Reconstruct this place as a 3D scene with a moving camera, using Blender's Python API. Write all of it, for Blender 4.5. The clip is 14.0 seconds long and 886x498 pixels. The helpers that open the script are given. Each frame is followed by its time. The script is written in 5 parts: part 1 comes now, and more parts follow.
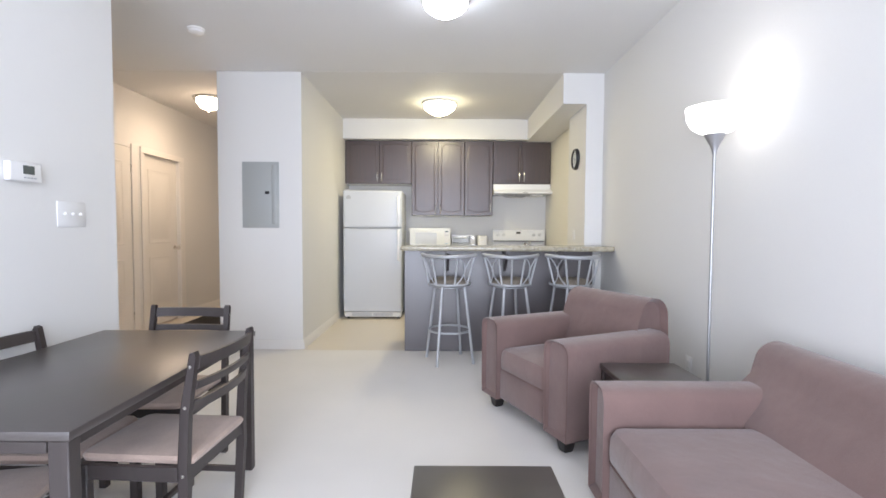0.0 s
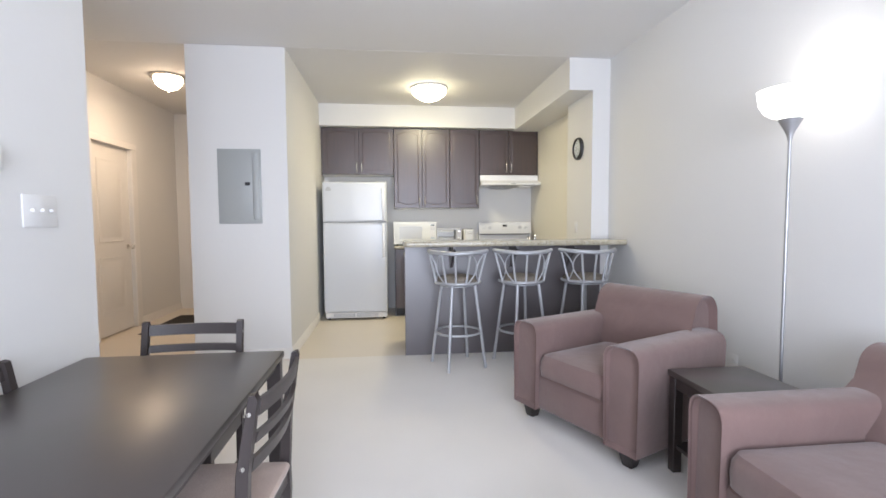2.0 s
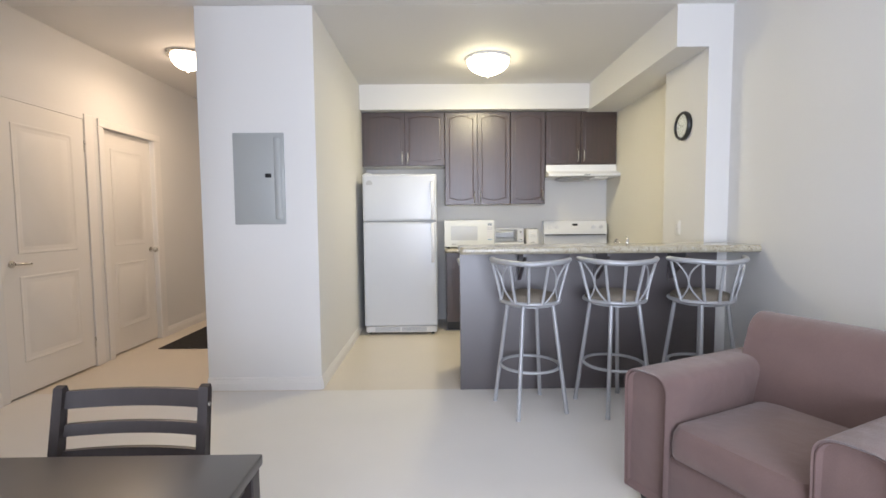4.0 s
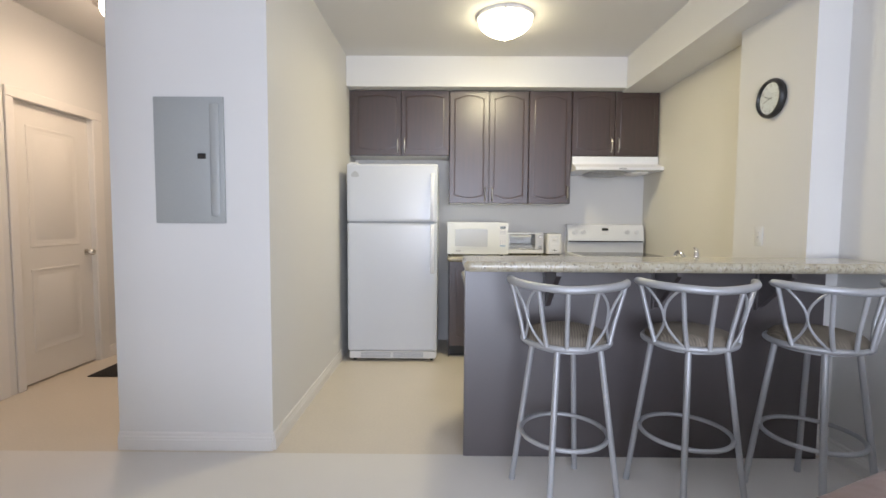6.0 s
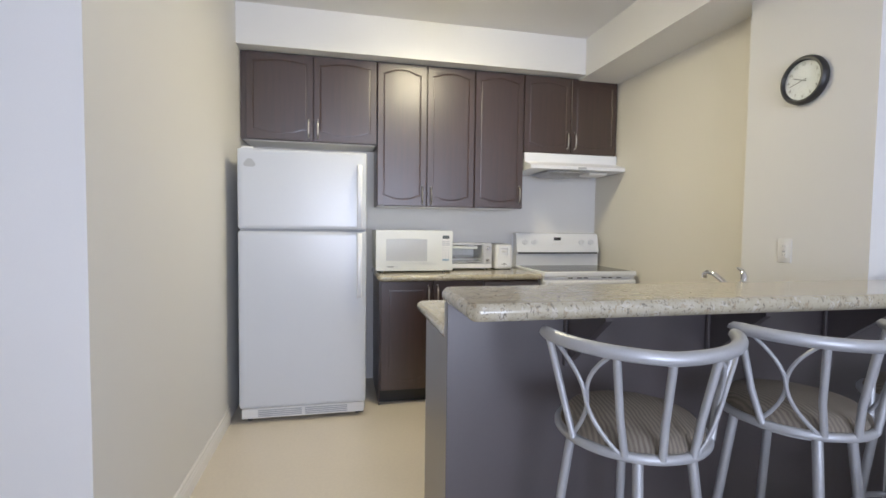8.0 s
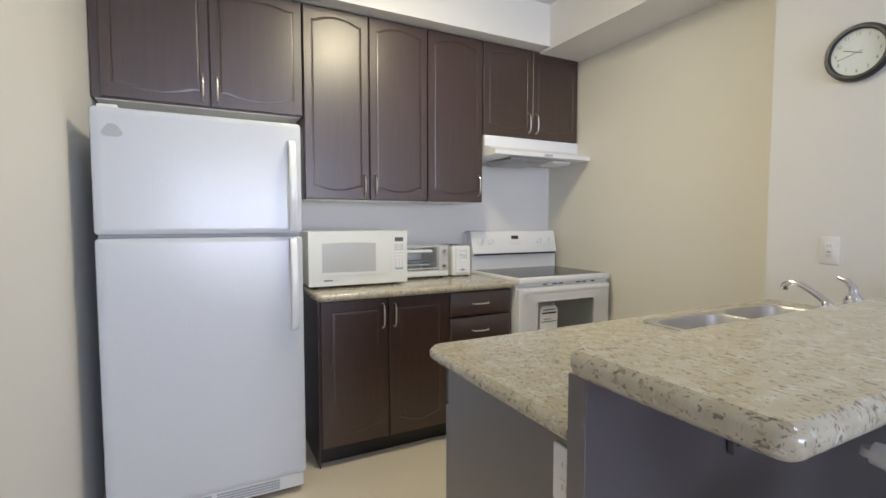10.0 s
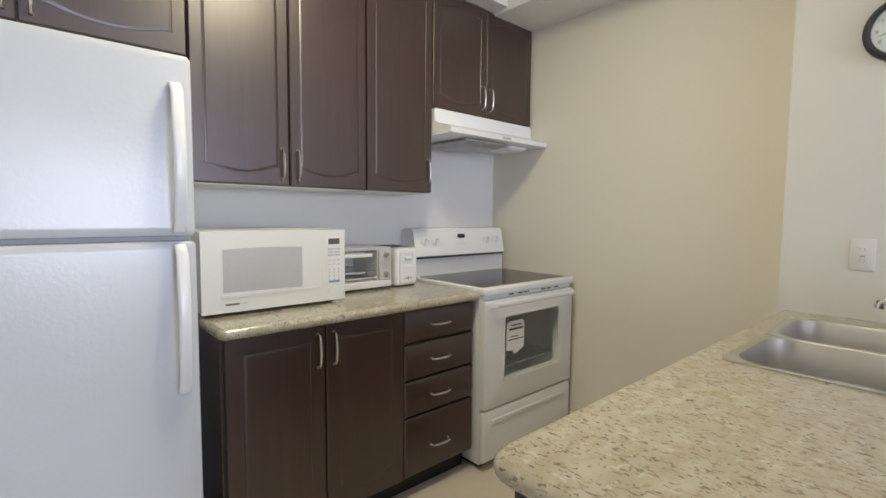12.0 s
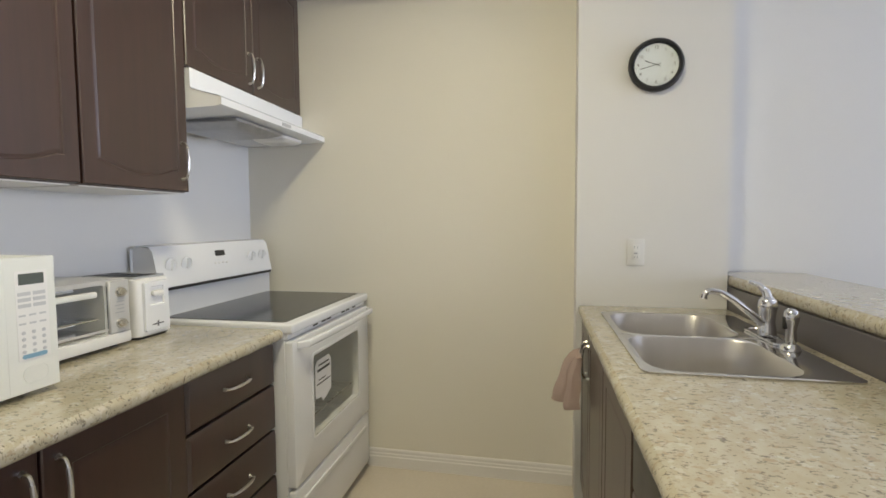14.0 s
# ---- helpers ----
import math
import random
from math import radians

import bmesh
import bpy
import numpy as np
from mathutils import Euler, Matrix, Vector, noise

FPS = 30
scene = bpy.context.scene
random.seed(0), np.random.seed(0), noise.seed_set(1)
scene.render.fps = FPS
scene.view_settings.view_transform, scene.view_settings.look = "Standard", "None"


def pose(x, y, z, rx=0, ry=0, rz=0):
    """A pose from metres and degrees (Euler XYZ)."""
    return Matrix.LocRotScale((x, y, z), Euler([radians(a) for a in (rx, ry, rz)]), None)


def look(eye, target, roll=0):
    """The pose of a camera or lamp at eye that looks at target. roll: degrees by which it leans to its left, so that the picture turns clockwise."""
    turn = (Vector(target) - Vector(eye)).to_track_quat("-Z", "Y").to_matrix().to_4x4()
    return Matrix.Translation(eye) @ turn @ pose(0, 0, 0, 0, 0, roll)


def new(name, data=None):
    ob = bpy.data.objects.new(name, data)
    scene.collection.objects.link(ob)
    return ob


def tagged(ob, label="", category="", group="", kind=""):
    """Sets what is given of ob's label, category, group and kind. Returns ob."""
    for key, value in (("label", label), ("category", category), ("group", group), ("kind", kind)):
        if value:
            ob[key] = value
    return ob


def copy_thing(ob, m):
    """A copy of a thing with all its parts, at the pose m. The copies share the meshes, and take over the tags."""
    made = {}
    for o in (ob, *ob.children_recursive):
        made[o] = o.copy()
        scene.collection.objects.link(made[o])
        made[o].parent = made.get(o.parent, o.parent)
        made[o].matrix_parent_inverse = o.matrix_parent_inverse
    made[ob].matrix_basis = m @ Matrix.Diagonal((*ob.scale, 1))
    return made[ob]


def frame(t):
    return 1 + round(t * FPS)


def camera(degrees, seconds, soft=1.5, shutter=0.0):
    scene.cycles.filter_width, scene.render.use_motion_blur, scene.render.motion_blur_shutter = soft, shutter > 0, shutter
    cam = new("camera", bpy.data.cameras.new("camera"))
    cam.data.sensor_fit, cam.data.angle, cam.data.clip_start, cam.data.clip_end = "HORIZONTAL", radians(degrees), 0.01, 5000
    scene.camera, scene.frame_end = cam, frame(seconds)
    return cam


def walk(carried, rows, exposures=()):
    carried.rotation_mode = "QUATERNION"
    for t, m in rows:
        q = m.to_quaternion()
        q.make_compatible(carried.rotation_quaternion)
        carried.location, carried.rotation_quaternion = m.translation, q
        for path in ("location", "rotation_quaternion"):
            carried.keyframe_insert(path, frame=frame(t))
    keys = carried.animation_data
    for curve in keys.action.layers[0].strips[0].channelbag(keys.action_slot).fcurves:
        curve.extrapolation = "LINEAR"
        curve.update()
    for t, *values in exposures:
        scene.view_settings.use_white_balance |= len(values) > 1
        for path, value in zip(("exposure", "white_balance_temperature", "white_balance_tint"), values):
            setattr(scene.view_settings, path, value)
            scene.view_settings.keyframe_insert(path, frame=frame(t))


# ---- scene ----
cam = camera(87.3, 14.0, soft=1.6)
PATH = [
    (0, (-0.045, 0.368, 1.213), (-0.041, 2.367, 1.127), 0.3),
    (0.5, (-0.221, 0.392, 1.2), (-0.119, 2.388, 1.112), 0.2),
    (1, (-0.349, 0.47, 1.209), (-0.189, 2.461, 1.111), 0.1),
    (1.5, (-0.473, 0.577, 1.221), (-0.281, 2.564, 1.109), -0.1),
    (2, (-0.539, 0.729, 1.228), (-0.315, 2.713, 1.109), -0.3),
    (2.5, (-0.586, 0.92, 1.23), (-0.331, 2.9, 1.105), -0.4),
    (3, (-0.578, 1.137, 1.228), (-0.366, 3.122, 1.101), -0.5),
    (3.5, (-0.586, 1.381, 1.224), (-0.463, 3.373, 1.1), -0.5),
    (4, (-0.565, 1.625, 1.244), (-0.546, 3.621, 1.115), -0.5),
    (6.5, (-0.515, 2.794, 1.238), (-0.524, 4.791, 1.117), 0.4),
    (7, (-0.542, 3.028, 1.254), (-0.454, 5.022, 1.131), 0.7),
    (7.5, (-0.622, 3.258, 1.255), (-0.404, 5.243, 1.144), 0.7),
    (8, (-0.746, 3.511, 1.251), (-0.315, 5.462, 1.157), 0.7),
    (8.5, (-0.868, 3.712, 1.266), (-0.252, 5.613, 1.167), 0.4),
    (9, (-0.984, 3.952, 1.277), (-0.241, 5.805, 1.171), 0.3),
    (11.5, (-0.967, 4.904, 1.283), (0.211, 6.514, 1.14), 0.1),
    (12, (-0.932, 5.108, 1.292), (0.391, 6.6, 1.145), 0.5),
    (12.5, (-0.866, 5.278, 1.289), (0.654, 6.571, 1.152), 0.5),
    (13, (-0.81, 5.448, 1.291), (0.904, 6.47, 1.163), -0.1),
    (13.5, (-0.79, 5.591, 1.297), (1.068, 6.321, 1.172), -0.4),
    (14, (-0.795, 5.782, 1.294), (1.162, 6.181, 1.179), -0.4),
]
walk(cam, [(t, look(eye, target, roll)) for t, eye, target, roll in PATH], [(0.0, 0.34, 5920, 13.5), (4.0, 0.29, 5880, 14.0), (6.5, 0.14, 5850, 14.5), (9.0, 0.11, 5590, 16.0), (12.0, 0.02, 5690, 15.5), (14.0, 0.17, 5670, 14.0)])

# ---- world and large lights ----
world = bpy.data.worlds.new("sky")
scene.world = world
world.use_nodes = True
sky = world.node_tree.nodes.new("ShaderNodeTexSky")
sky.sky_type, sky.sun_disc = "NISHITA", False
sky.sun_elevation, sky.sun_rotation = radians(40), radians(20)
world.node_tree.links.new(sky.outputs[0], world.node_tree.nodes["Background"].inputs[0])
world.node_tree.nodes["Background"].inputs[1].default_value = 0.10


def lamp(name, kind, matrix, energy, color, size=0.1, size_y=0.1):
    data = bpy.data.lights.new(name, kind)
    data.energy, data.color = energy, color
    if kind == "AREA":
        data.shape, data.size, data.size_y = "ELLIPSE" if size < 0.5 else "RECTANGLE", size, size_y
    else:
        data.shadow_soft_size = size
    ob = new(name, data)
    ob.matrix_world = matrix
    return data


DAY, WARM, HALLC = (0.885, 0.915, 0.98), (1.0, 0.85, 0.49), (1.0, 0.73, 0.46)
lamp("window_daylight", "AREA", pose(-0.15, -1.33, 1.30, 90, 0, 0), 106, DAY, 2.5, 2.0).spread = radians(138)
lamp("torchiere_bulb", "POINT", pose(1.338, 2.748, 1.84), 0.75, (1.0, 0.93, 0.82), 0.05)
lamp("kitchen_light_bulbs", "AREA", pose(-0.085, 6.08, 2.570), 13.5, WARM, 0.30, 0.30)
lamp("hall_light_bulbs", "AREA", pose(-2.81, 5.93, 2.592), 10.5, HALLC, 0.16, 0.16)
DOME_LIVING, DOME_KITCHEN, DOME_HALL, BOWL = 14.0, 19.0, 14.0, 2.7

# ---- materials ----
def nodes_of(name):
    m = bpy.data.materials.new(name)
    m.use_nodes = True
    return m, m.node_tree.nodes, m.node_tree.links, m.node_tree.nodes["Principled BSDF"]


def ramp(nodes, stops):
    r = nodes.new("ShaderNodeValToRGB")
    while len(r.color_ramp.elements) < len(stops):
        r.color_ramp.elements.new(0.5)
    for e, (p, c) in zip(r.color_ramp.elements, stops):
        e.position, e.color = p, (*c, 1)
    return r


def texture(nodes, links, kind, scale, detail=4.0, stretch=(1, 1, 1), rough=0.5):
    co = nodes.new("ShaderNodeTexCoord")
    mp = nodes.new("ShaderNodeMapping")
    mp.inputs["Scale"].default_value = stretch
    links.new(co.outputs["Object"], mp.inputs["Vector"])
    tx = nodes.new(kind)
    tx.inputs["Scale"].default_value = scale
    if kind == "ShaderNodeTexNoise":
        tx.inputs["Detail"].default_value = detail
        tx.inputs["Roughness"].default_value = rough
    links.new(mp.outputs[0], tx.inputs["Vector"])
    return tx


def surface(name, color, rough=0.5, metal=0.0, vary=0.06, scale=3.0, grain=80.0, bump=0.05, stretch=(1, 1, 1), depth=0.002, rvary=0.08, coat=0.0, sheen=0.0, spec=0.5, folds=0.0):
    """Paint, plastic, metal or cloth: two scales of variation in colour, one in roughness, and a fine relief."""
    m, nodes, links, p = nodes_of(name)
    big = texture(nodes, links, "ShaderNodeTexNoise", scale, 3.0, stretch)
    fine = texture(nodes, links, "ShaderNodeTexNoise", grain, 4.0, stretch)
    mixed = nodes.new("ShaderNodeMath")
    mixed.operation = "MULTIPLY_ADD"
    links.new(fine.outputs["Fac"], mixed.inputs[0])
    mixed.inputs[1].default_value = 0.5
    half = nodes.new("ShaderNodeMath")
    half.operation = "MULTIPLY"
    links.new(big.outputs["Fac"], half.inputs[0])
    half.inputs[1].default_value = 0.5
    links.new(half.outputs[0], mixed.inputs[2])
    r = ramp(nodes, [(0.3, tuple(c * (1 - vary) for c in color)), (0.7, tuple(min(1, c * (1 + vary)) for c in color))])
    links.new(mixed.outputs[0], r.inputs[0])
    links.new(r.outputs[0], p.inputs["Base Color"])
    rr = nodes.new("ShaderNodeMapRange")
    rr.inputs["To Min"].default_value, rr.inputs["To Max"].default_value = max(0, rough - rvary), min(1, rough + rvary)
    links.new(big.outputs["Fac"], rr.inputs["Value"])
    links.new(rr.outputs[0], p.inputs["Roughness"])
    p.inputs["Metallic"].default_value = metal
    p.inputs["Specular IOR Level"].default_value = spec
    p.inputs["Coat Weight"].default_value, p.inputs["Coat Roughness"].default_value = coat, rough
    p.inputs["Sheen Weight"].default_value = sheen
    if bump:
        b = nodes.new("ShaderNodeBump")
        b.inputs["Strength"].default_value, b.inputs["Distance"].default_value = bump, depth
        links.new(fine.outputs["Fac"], b.inputs["Height"])
        links.new(b.outputs[0], p.inputs["Normal"])
        if folds:
            f = nodes.new("ShaderNodeBump")
            f.inputs["Strength"].default_value, f.inputs["Distance"].default_value = folds, 0.03
            links.new(big.outputs["Fac"], f.inputs["Height"])
            links.new(f.outputs[0], b.inputs["Normal"])
    return m


def glowing(name, color, strength):
    m, nodes, links, p = nodes_of(name)
    p.inputs["Base Color"].default_value = (0.85, 0.84, 0.8, 1)
    p.inputs["Roughness"].default_value = 0.25
    p.inputs["Emission Color"].default_value = (*color, 1)
    p.inputs["Emission Strength"].default_value = strength
    return m


def granite(name):
    """Cream laminate with tan clouds and elongated dark brown flecks."""
    m, nodes, links, p = nodes_of(name)
    cloud = texture(nodes, links, "ShaderNodeTexNoise", 20.0, 6.0, (1, 1.5, 1))
    base = ramp(nodes, [(0.32, (0.43, 0.385, 0.275)), (0.5, (0.47, 0.427, 0.318)), (0.68, (0.515, 0.477, 0.378))])
    links.new(cloud.outputs["Fac"], base.inputs[0])
    colour = base.outputs[0]
    for scale, stretch, edge, dark in ((34.0, (1.1, 0.9, 1), 0.63, (0.58, 0.55, 0.47)), (60.0, (1.2, 0.8, 1.1), 0.63, (0.35, 0.28, 0.185)), (66.0, (1.5, 0.75, 1), 0.645, (0.16, 0.14, 0.11)), (98.0, (1.3, 0.75, 1), 0.645, (0.095, 0.08, 0.062))):
        fleck = texture(nodes, links, "ShaderNodeTexNoise", scale, 3.0, stretch, 0.6)
        fleck.inputs["Distortion"].default_value = 0.35
        mask = ramp(nodes, [(edge - 0.035, (0, 0, 0)), (edge, (0.72, 0.72, 0.72))])
        links.new(fleck.outputs["Fac"], mask.inputs[0])
        mix = nodes.new("ShaderNodeMix")
        mix.data_type = "RGBA"
        links.new(mask.outputs[0], mix.inputs["Factor"])
        links.new(colour, mix.inputs["A"])
        mix.inputs["B"].default_value = (*dark, 1)
        colour = mix.outputs["Result"]
    links.new(colour, p.inputs["Base Color"])
    p.inputs["Roughness"].default_value = 0.16
    p.inputs["Coat Weight"].default_value, p.inputs["Coat Roughness"].default_value = 0.4, 0.16
    return m


def wood(name, color, rough=0.3, stretch=(14, 14, 1.0), vary=0.25, bump=0.12, spec=0.5, coat=0.0):
    """Stained wood: streaks along the object's z, with gloss that follows the grain."""
    m, nodes, links, p = nodes_of(name)
    streak = texture(nodes, links, "ShaderNodeTexNoise", 3.0, 6.0, stretch, 0.6)
    r = ramp(nodes, [(0.3, tuple(c * (1 - vary) for c in color)), (0.7, tuple(c * (1 + vary) for c in color))])
    links.new(streak.outputs["Fac"], r.inputs[0])
    links.new(r.outputs[0], p.inputs["Base Color"])
    p.inputs["Specular IOR Level"].default_value = spec
    p.inputs["Coat Weight"].default_value, p.inputs["Coat Roughness"].default_value = coat, rough
    rr = nodes.new("ShaderNodeMapRange")
    rr.inputs["To Min"].default_value, rr.inputs["To Max"].default_value = rough - 0.05 * bump / 0.12, rough + 0.08 * bump / 0.12
    links.new(streak.outputs["Fac"], rr.inputs["Value"])
    links.new(rr.outputs[0], p.inputs["Roughness"])
    b = nodes.new("ShaderNodeBump")
    b.inputs["Strength"].default_value, b.inputs["Distance"].default_value = bump, 0.001
    links.new(streak.outputs["Fac"], b.inputs["Height"])
    links.new(b.outputs[0], p.inputs["Normal"])
    return m


def striped(name):
    """Grey-brown seat fabric with fine wavering darker stripes."""
    m, nodes, links, p = nodes_of(name)
    co = nodes.new("ShaderNodeTexCoord")
    w = nodes.new("ShaderNodeTexWave")
    w.inputs["Scale"].default_value, w.inputs["Distortion"].default_value, w.inputs["Detail"].default_value = 28.0, 4.0, 2.0
    w.inputs["Detail Scale"].default_value = 0.6
    links.new(co.outputs["Object"], w.inputs["Vector"])
    r = ramp(nodes, [(0.25, (0.165, 0.14, 0.11)), (0.7, (0.245, 0.212, 0.168))])
    links.new(w.outputs["Fac"], r.inputs[0])
    links.new(r.outputs[0], p.inputs["Base Color"])
    p.inputs["Roughness"].default_value = 0.85
    b = nodes.new("ShaderNodeBump")
    b.inputs["Strength"].default_value, b.inputs["Distance"].default_value = 0.4, 0.002
    links.new(w.outputs["Fac"], b.inputs["Height"])
    links.new(b.outputs[0], p.inputs["Normal"])
    return m


def pane_glass(name, color=(0.95, 0.97, 0.96), rough=0.02):
    m, nodes, links, p = nodes_of(name)
    p.inputs["Base Color"].default_value = (*color, 1)
    p.inputs["Roughness"].default_value = rough
    p.inputs["Transmission Weight"].default_value = 1.0
    p.inputs["IOR"].default_value = 1.3
    return m


PAINT = surface("wall_paint", (0.765, 0.757, 0.735), 0.6, vary=0.015, scale=0.8, grain=260, bump=0.10, depth=0.0008)
CREAMPAINT = surface("cream_wall_paint", (0.80, 0.768, 0.675), 0.6, vary=0.02, scale=0.8, grain=260, bump=0.10, depth=0.0008)
CEILING = surface("ceiling_paint", (0.80, 0.795, 0.785), 0.85, vary=0.02, scale=1.0, grain=120, bump=0.25, depth=0.002)
SMOOTHCEIL = surface("smooth_ceiling_paint", (0.75, 0.74, 0.725), 0.7, vary=0.02, scale=1.0, grain=160, bump=0.08, depth=0.001)
CARPET = surface("pale_carpet", (0.79, 0.762, 0.72), 0.95, vary=0.05, scale=1.6, grain=330, bump=0.5, depth=0.003)
VINYL = surface("beige_vinyl", (0.71, 0.64, 0.535), 0.34, vary=0.05, scale=2.2, grain=60, bump=0.03)
TRIM = surface("trim_paint", (0.82, 0.80, 0.77), 0.4, vary=0.015, scale=3, grain=90, bump=0.03)
DOORPAINT = surface("door_paint", (0.80, 0.78, 0.74), 0.42, vary=0.015, scale=2, grain=140, bump=0.04)
CABINET = wood("espresso_cabinet", (0.036, 0.0140, 0.0096), 0.36, vary=0.26, bump=0.10, spec=0.9, coat=0.40)
PANEL = surface("dark_laminate_panel", (0.060, 0.048, 0.051), 0.40, vary=0.08, scale=2, grain=70, bump=0.03, rvary=0.04, spec=1.0, coat=1.0)
TABLE = wood("espresso_table", (0.046, 0.037, 0.034), 0.34, (9, 1.0, 9), 0.04, 0.0, 1.0, 0.25)
CHAIRWOOD = wood("espresso_chair", (0.044, 0.035, 0.033), 0.36, (12, 12, 1.5), 0.12, 0.06)
GRANITE = granite("granite_laminate")
WHITE = surface("white_enamel", (0.83, 0.84, 0.86), 0.22, vary=0.012, scale=1.5, grain=300, bump=0.05, depth=0.0005)
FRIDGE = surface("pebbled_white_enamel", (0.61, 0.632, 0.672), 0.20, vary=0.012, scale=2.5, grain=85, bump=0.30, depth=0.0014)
CREAM = surface("cream_plastic", (0.745, 0.755, 0.72), 0.35, vary=0.015, scale=4, grain=150, bump=0.03)
PLASTIC = surface("white_plastic", (0.785, 0.78, 0.765), 0.35, vary=0.015, scale=5, grain=150, bump=0.02)
GREYSTEEL = surface("grey_steel_paint", (0.395, 0.412, 0.405), 0.38, vary=0.04, scale=2.5, grain=150, bump=0.05)
CHROME = surface("chrome", (0.78, 0.78, 0.79), 0.08, 1.0, vary=0.02, scale=9, grain=120, bump=0.0, rvary=0.04)
NICKEL = surface("brushed_nickel", (0.66, 0.64, 0.60), 0.28, 1.0, vary=0.04, scale=12, grain=200, bump=0.03)
POLEMETAL = surface("dull_silver_tube", (0.40, 0.40, 0.41), 0.36, 0.7, vary=0.04, scale=9, grain=250, bump=0.03)
STOOLMETAL = surface("satin_grey_metal", (0.46, 0.47, 0.49), 0.42, 0.4, vary=0.04, scale=9, grain=250, bump=0.04)
STEEL = surface("stainless_steel", (0.58, 0.56, 0.54), 0.33, 0.8, vary=0.04, scale=3, grain=220, bump=0.03, stretch=(1, 8, 1))
POLISHED = surface("polished_steel", (0.66, 0.65, 0.63), 0.13, 1.0, vary=0.03, scale=5, grain=200, bump=0.01, rvary=0.03)
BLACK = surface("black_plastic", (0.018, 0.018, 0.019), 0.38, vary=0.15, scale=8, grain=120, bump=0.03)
BLACKGLASS = surface("black_ceramic_glass", (0.012, 0.012, 0.013), 0.15, vary=0.1, scale=4, grain=200, bump=0.0, rvary=0.02)
SCREEN = surface("grey_screen", (0.10, 0.115, 0.11), 0.2, vary=0.05, scale=6, grain=120, bump=0.0)
GREYPRINT = surface("grey_print", (0.42, 0.43, 0.45), 0.5, vary=0.04, scale=9, grain=90, bump=0.0)
BLUE = surface("blue_print", (0.22, 0.38, 0.52), 0.4, vary=0.04, scale=9, grain=90, bump=0.0)
SILVERPAINT = surface("silver_paint", (0.58, 0.575, 0.565), 0.38, 0.25, vary=0.03, scale=6, grain=200, bump=0.03)
KEYGREY = surface("pale_grey_print", (0.52, 0.53, 0.55), 0.5, vary=0.04, scale=9, grain=90, bump=0.0)
SLATE = surface("slate_print", (0.13, 0.13, 0.14), 0.5, vary=0.04, scale=9, grain=90, bump=0.0)
DIAL = surface("clock_dial_card", (0.60, 0.62, 0.65), 0.6, vary=0.02, scale=9, grain=150, bump=0.02)
CAVITY = surface("grey_oven_enamel", (0.78, 0.79, 0.78), 0.35, vary=0.08, scale=4, grain=260, bump=0.1)
PAPER = surface("paper_label", (0.85, 0.85, 0.85), 0.7, vary=0.02, scale=9, grain=150, bump=0.02)
MESHWIN = surface("perforated_grey_window", (0.50, 0.51, 0.51), 0.25, vary=0.12, scale=3, grain=420, bump=0.05)
SUEDE = surface("mauve_brown_microfibre", (0.176, 0.112, 0.099), 0.92, vary=0.16, scale=5, grain=330, bump=0.30, depth=0.002, sheen=0.35, folds=0.35)
PIPING = surface("mauve_brown_piping", (0.150, 0.096, 0.085), 0.9, vary=0.1, scale=9, grain=300, bump=0.2)
SEATCLOTH = surface("beige_microfibre", (0.42, 0.318, 0.26), 0.9, vary=0.22, scale=9, grain=300, bump=0.25, sheen=0.3)
STRIPES = striped("striped_seat_fabric")
MAT = surface("black_doormat", (0.022, 0.02, 0.02), 0.95, vary=0.3, scale=8, grain=300, bump=0.8, depth=0.004)
TOWEL = surface("pink_terry_towel", (0.46, 0.355, 0.31), 0.95, vary=0.1, scale=12, grain=420, bump=0.6, depth=0.003)
FEET = surface("black_foot", (0.02, 0.016, 0.015), 0.45, vary=0.2, scale=12, grain=160, bump=0.05)
FOIL = surface("filter_mesh", (0.42, 0.42, 0.43), 0.4, 0.7, vary=0.2, scale=30, grain=420, bump=0.4)
GLASS = pane_glass("window_glass")
CLEAR = pane_glass("clear_glass")
OVENPANE = pane_glass("tinted_oven_glass", (0.93, 0.94, 0.92), 0.03)
LIGHT_LIVING = glowing("opal_glass_cool", (0.95, 0.98, 1.0), DOME_LIVING)
LIGHT_KITCHEN = glowing("opal_glass_warm", WARM, DOME_KITCHEN)
LIGHT_HALL = glowing("opal_glass_amber", HALLC, DOME_HALL)
LIGHT_BOWL = glowing("frosted_bowl", (1.0, 0.93, 0.82), BOWL)
EARTH = surface("ground_outside", (0.16, 0.15, 0.12), 0.95, vary=0.2, scale=0.6, grain=9, bump=0.2)

# ---- building helpers ----
def part(name, bm, material, parent=None, label="", smooth=True, sharp=38):
    """Links a bmesh as one mesh object, under a thing or a part if one is given."""
    bmesh.ops.recalc_face_normals(bm, faces=bm.faces)
    me = bpy.data.meshes.new(name)
    bm.to_mesh(me)
    bm.free()
    me.materials.append(material)
    if smooth:
        me.shade_smooth()
        me.set_sharp_from_angle(angle=radians(sharp))
    ob = new(name, me)
    ob.parent = parent
    return tagged(ob, label)


def again(name, like, parent, m):
    """A further part on the mesh of one that is alike, moved by m."""
    ob = new(name, like.data)
    ob.parent = parent
    ob.matrix_basis = m
    return ob


def thing(name, m, label, category, group=""):
    ob = new(name)
    ob.empty_display_size = 0.1
    ob.matrix_basis = m
    return tagged(ob, label, category, group)


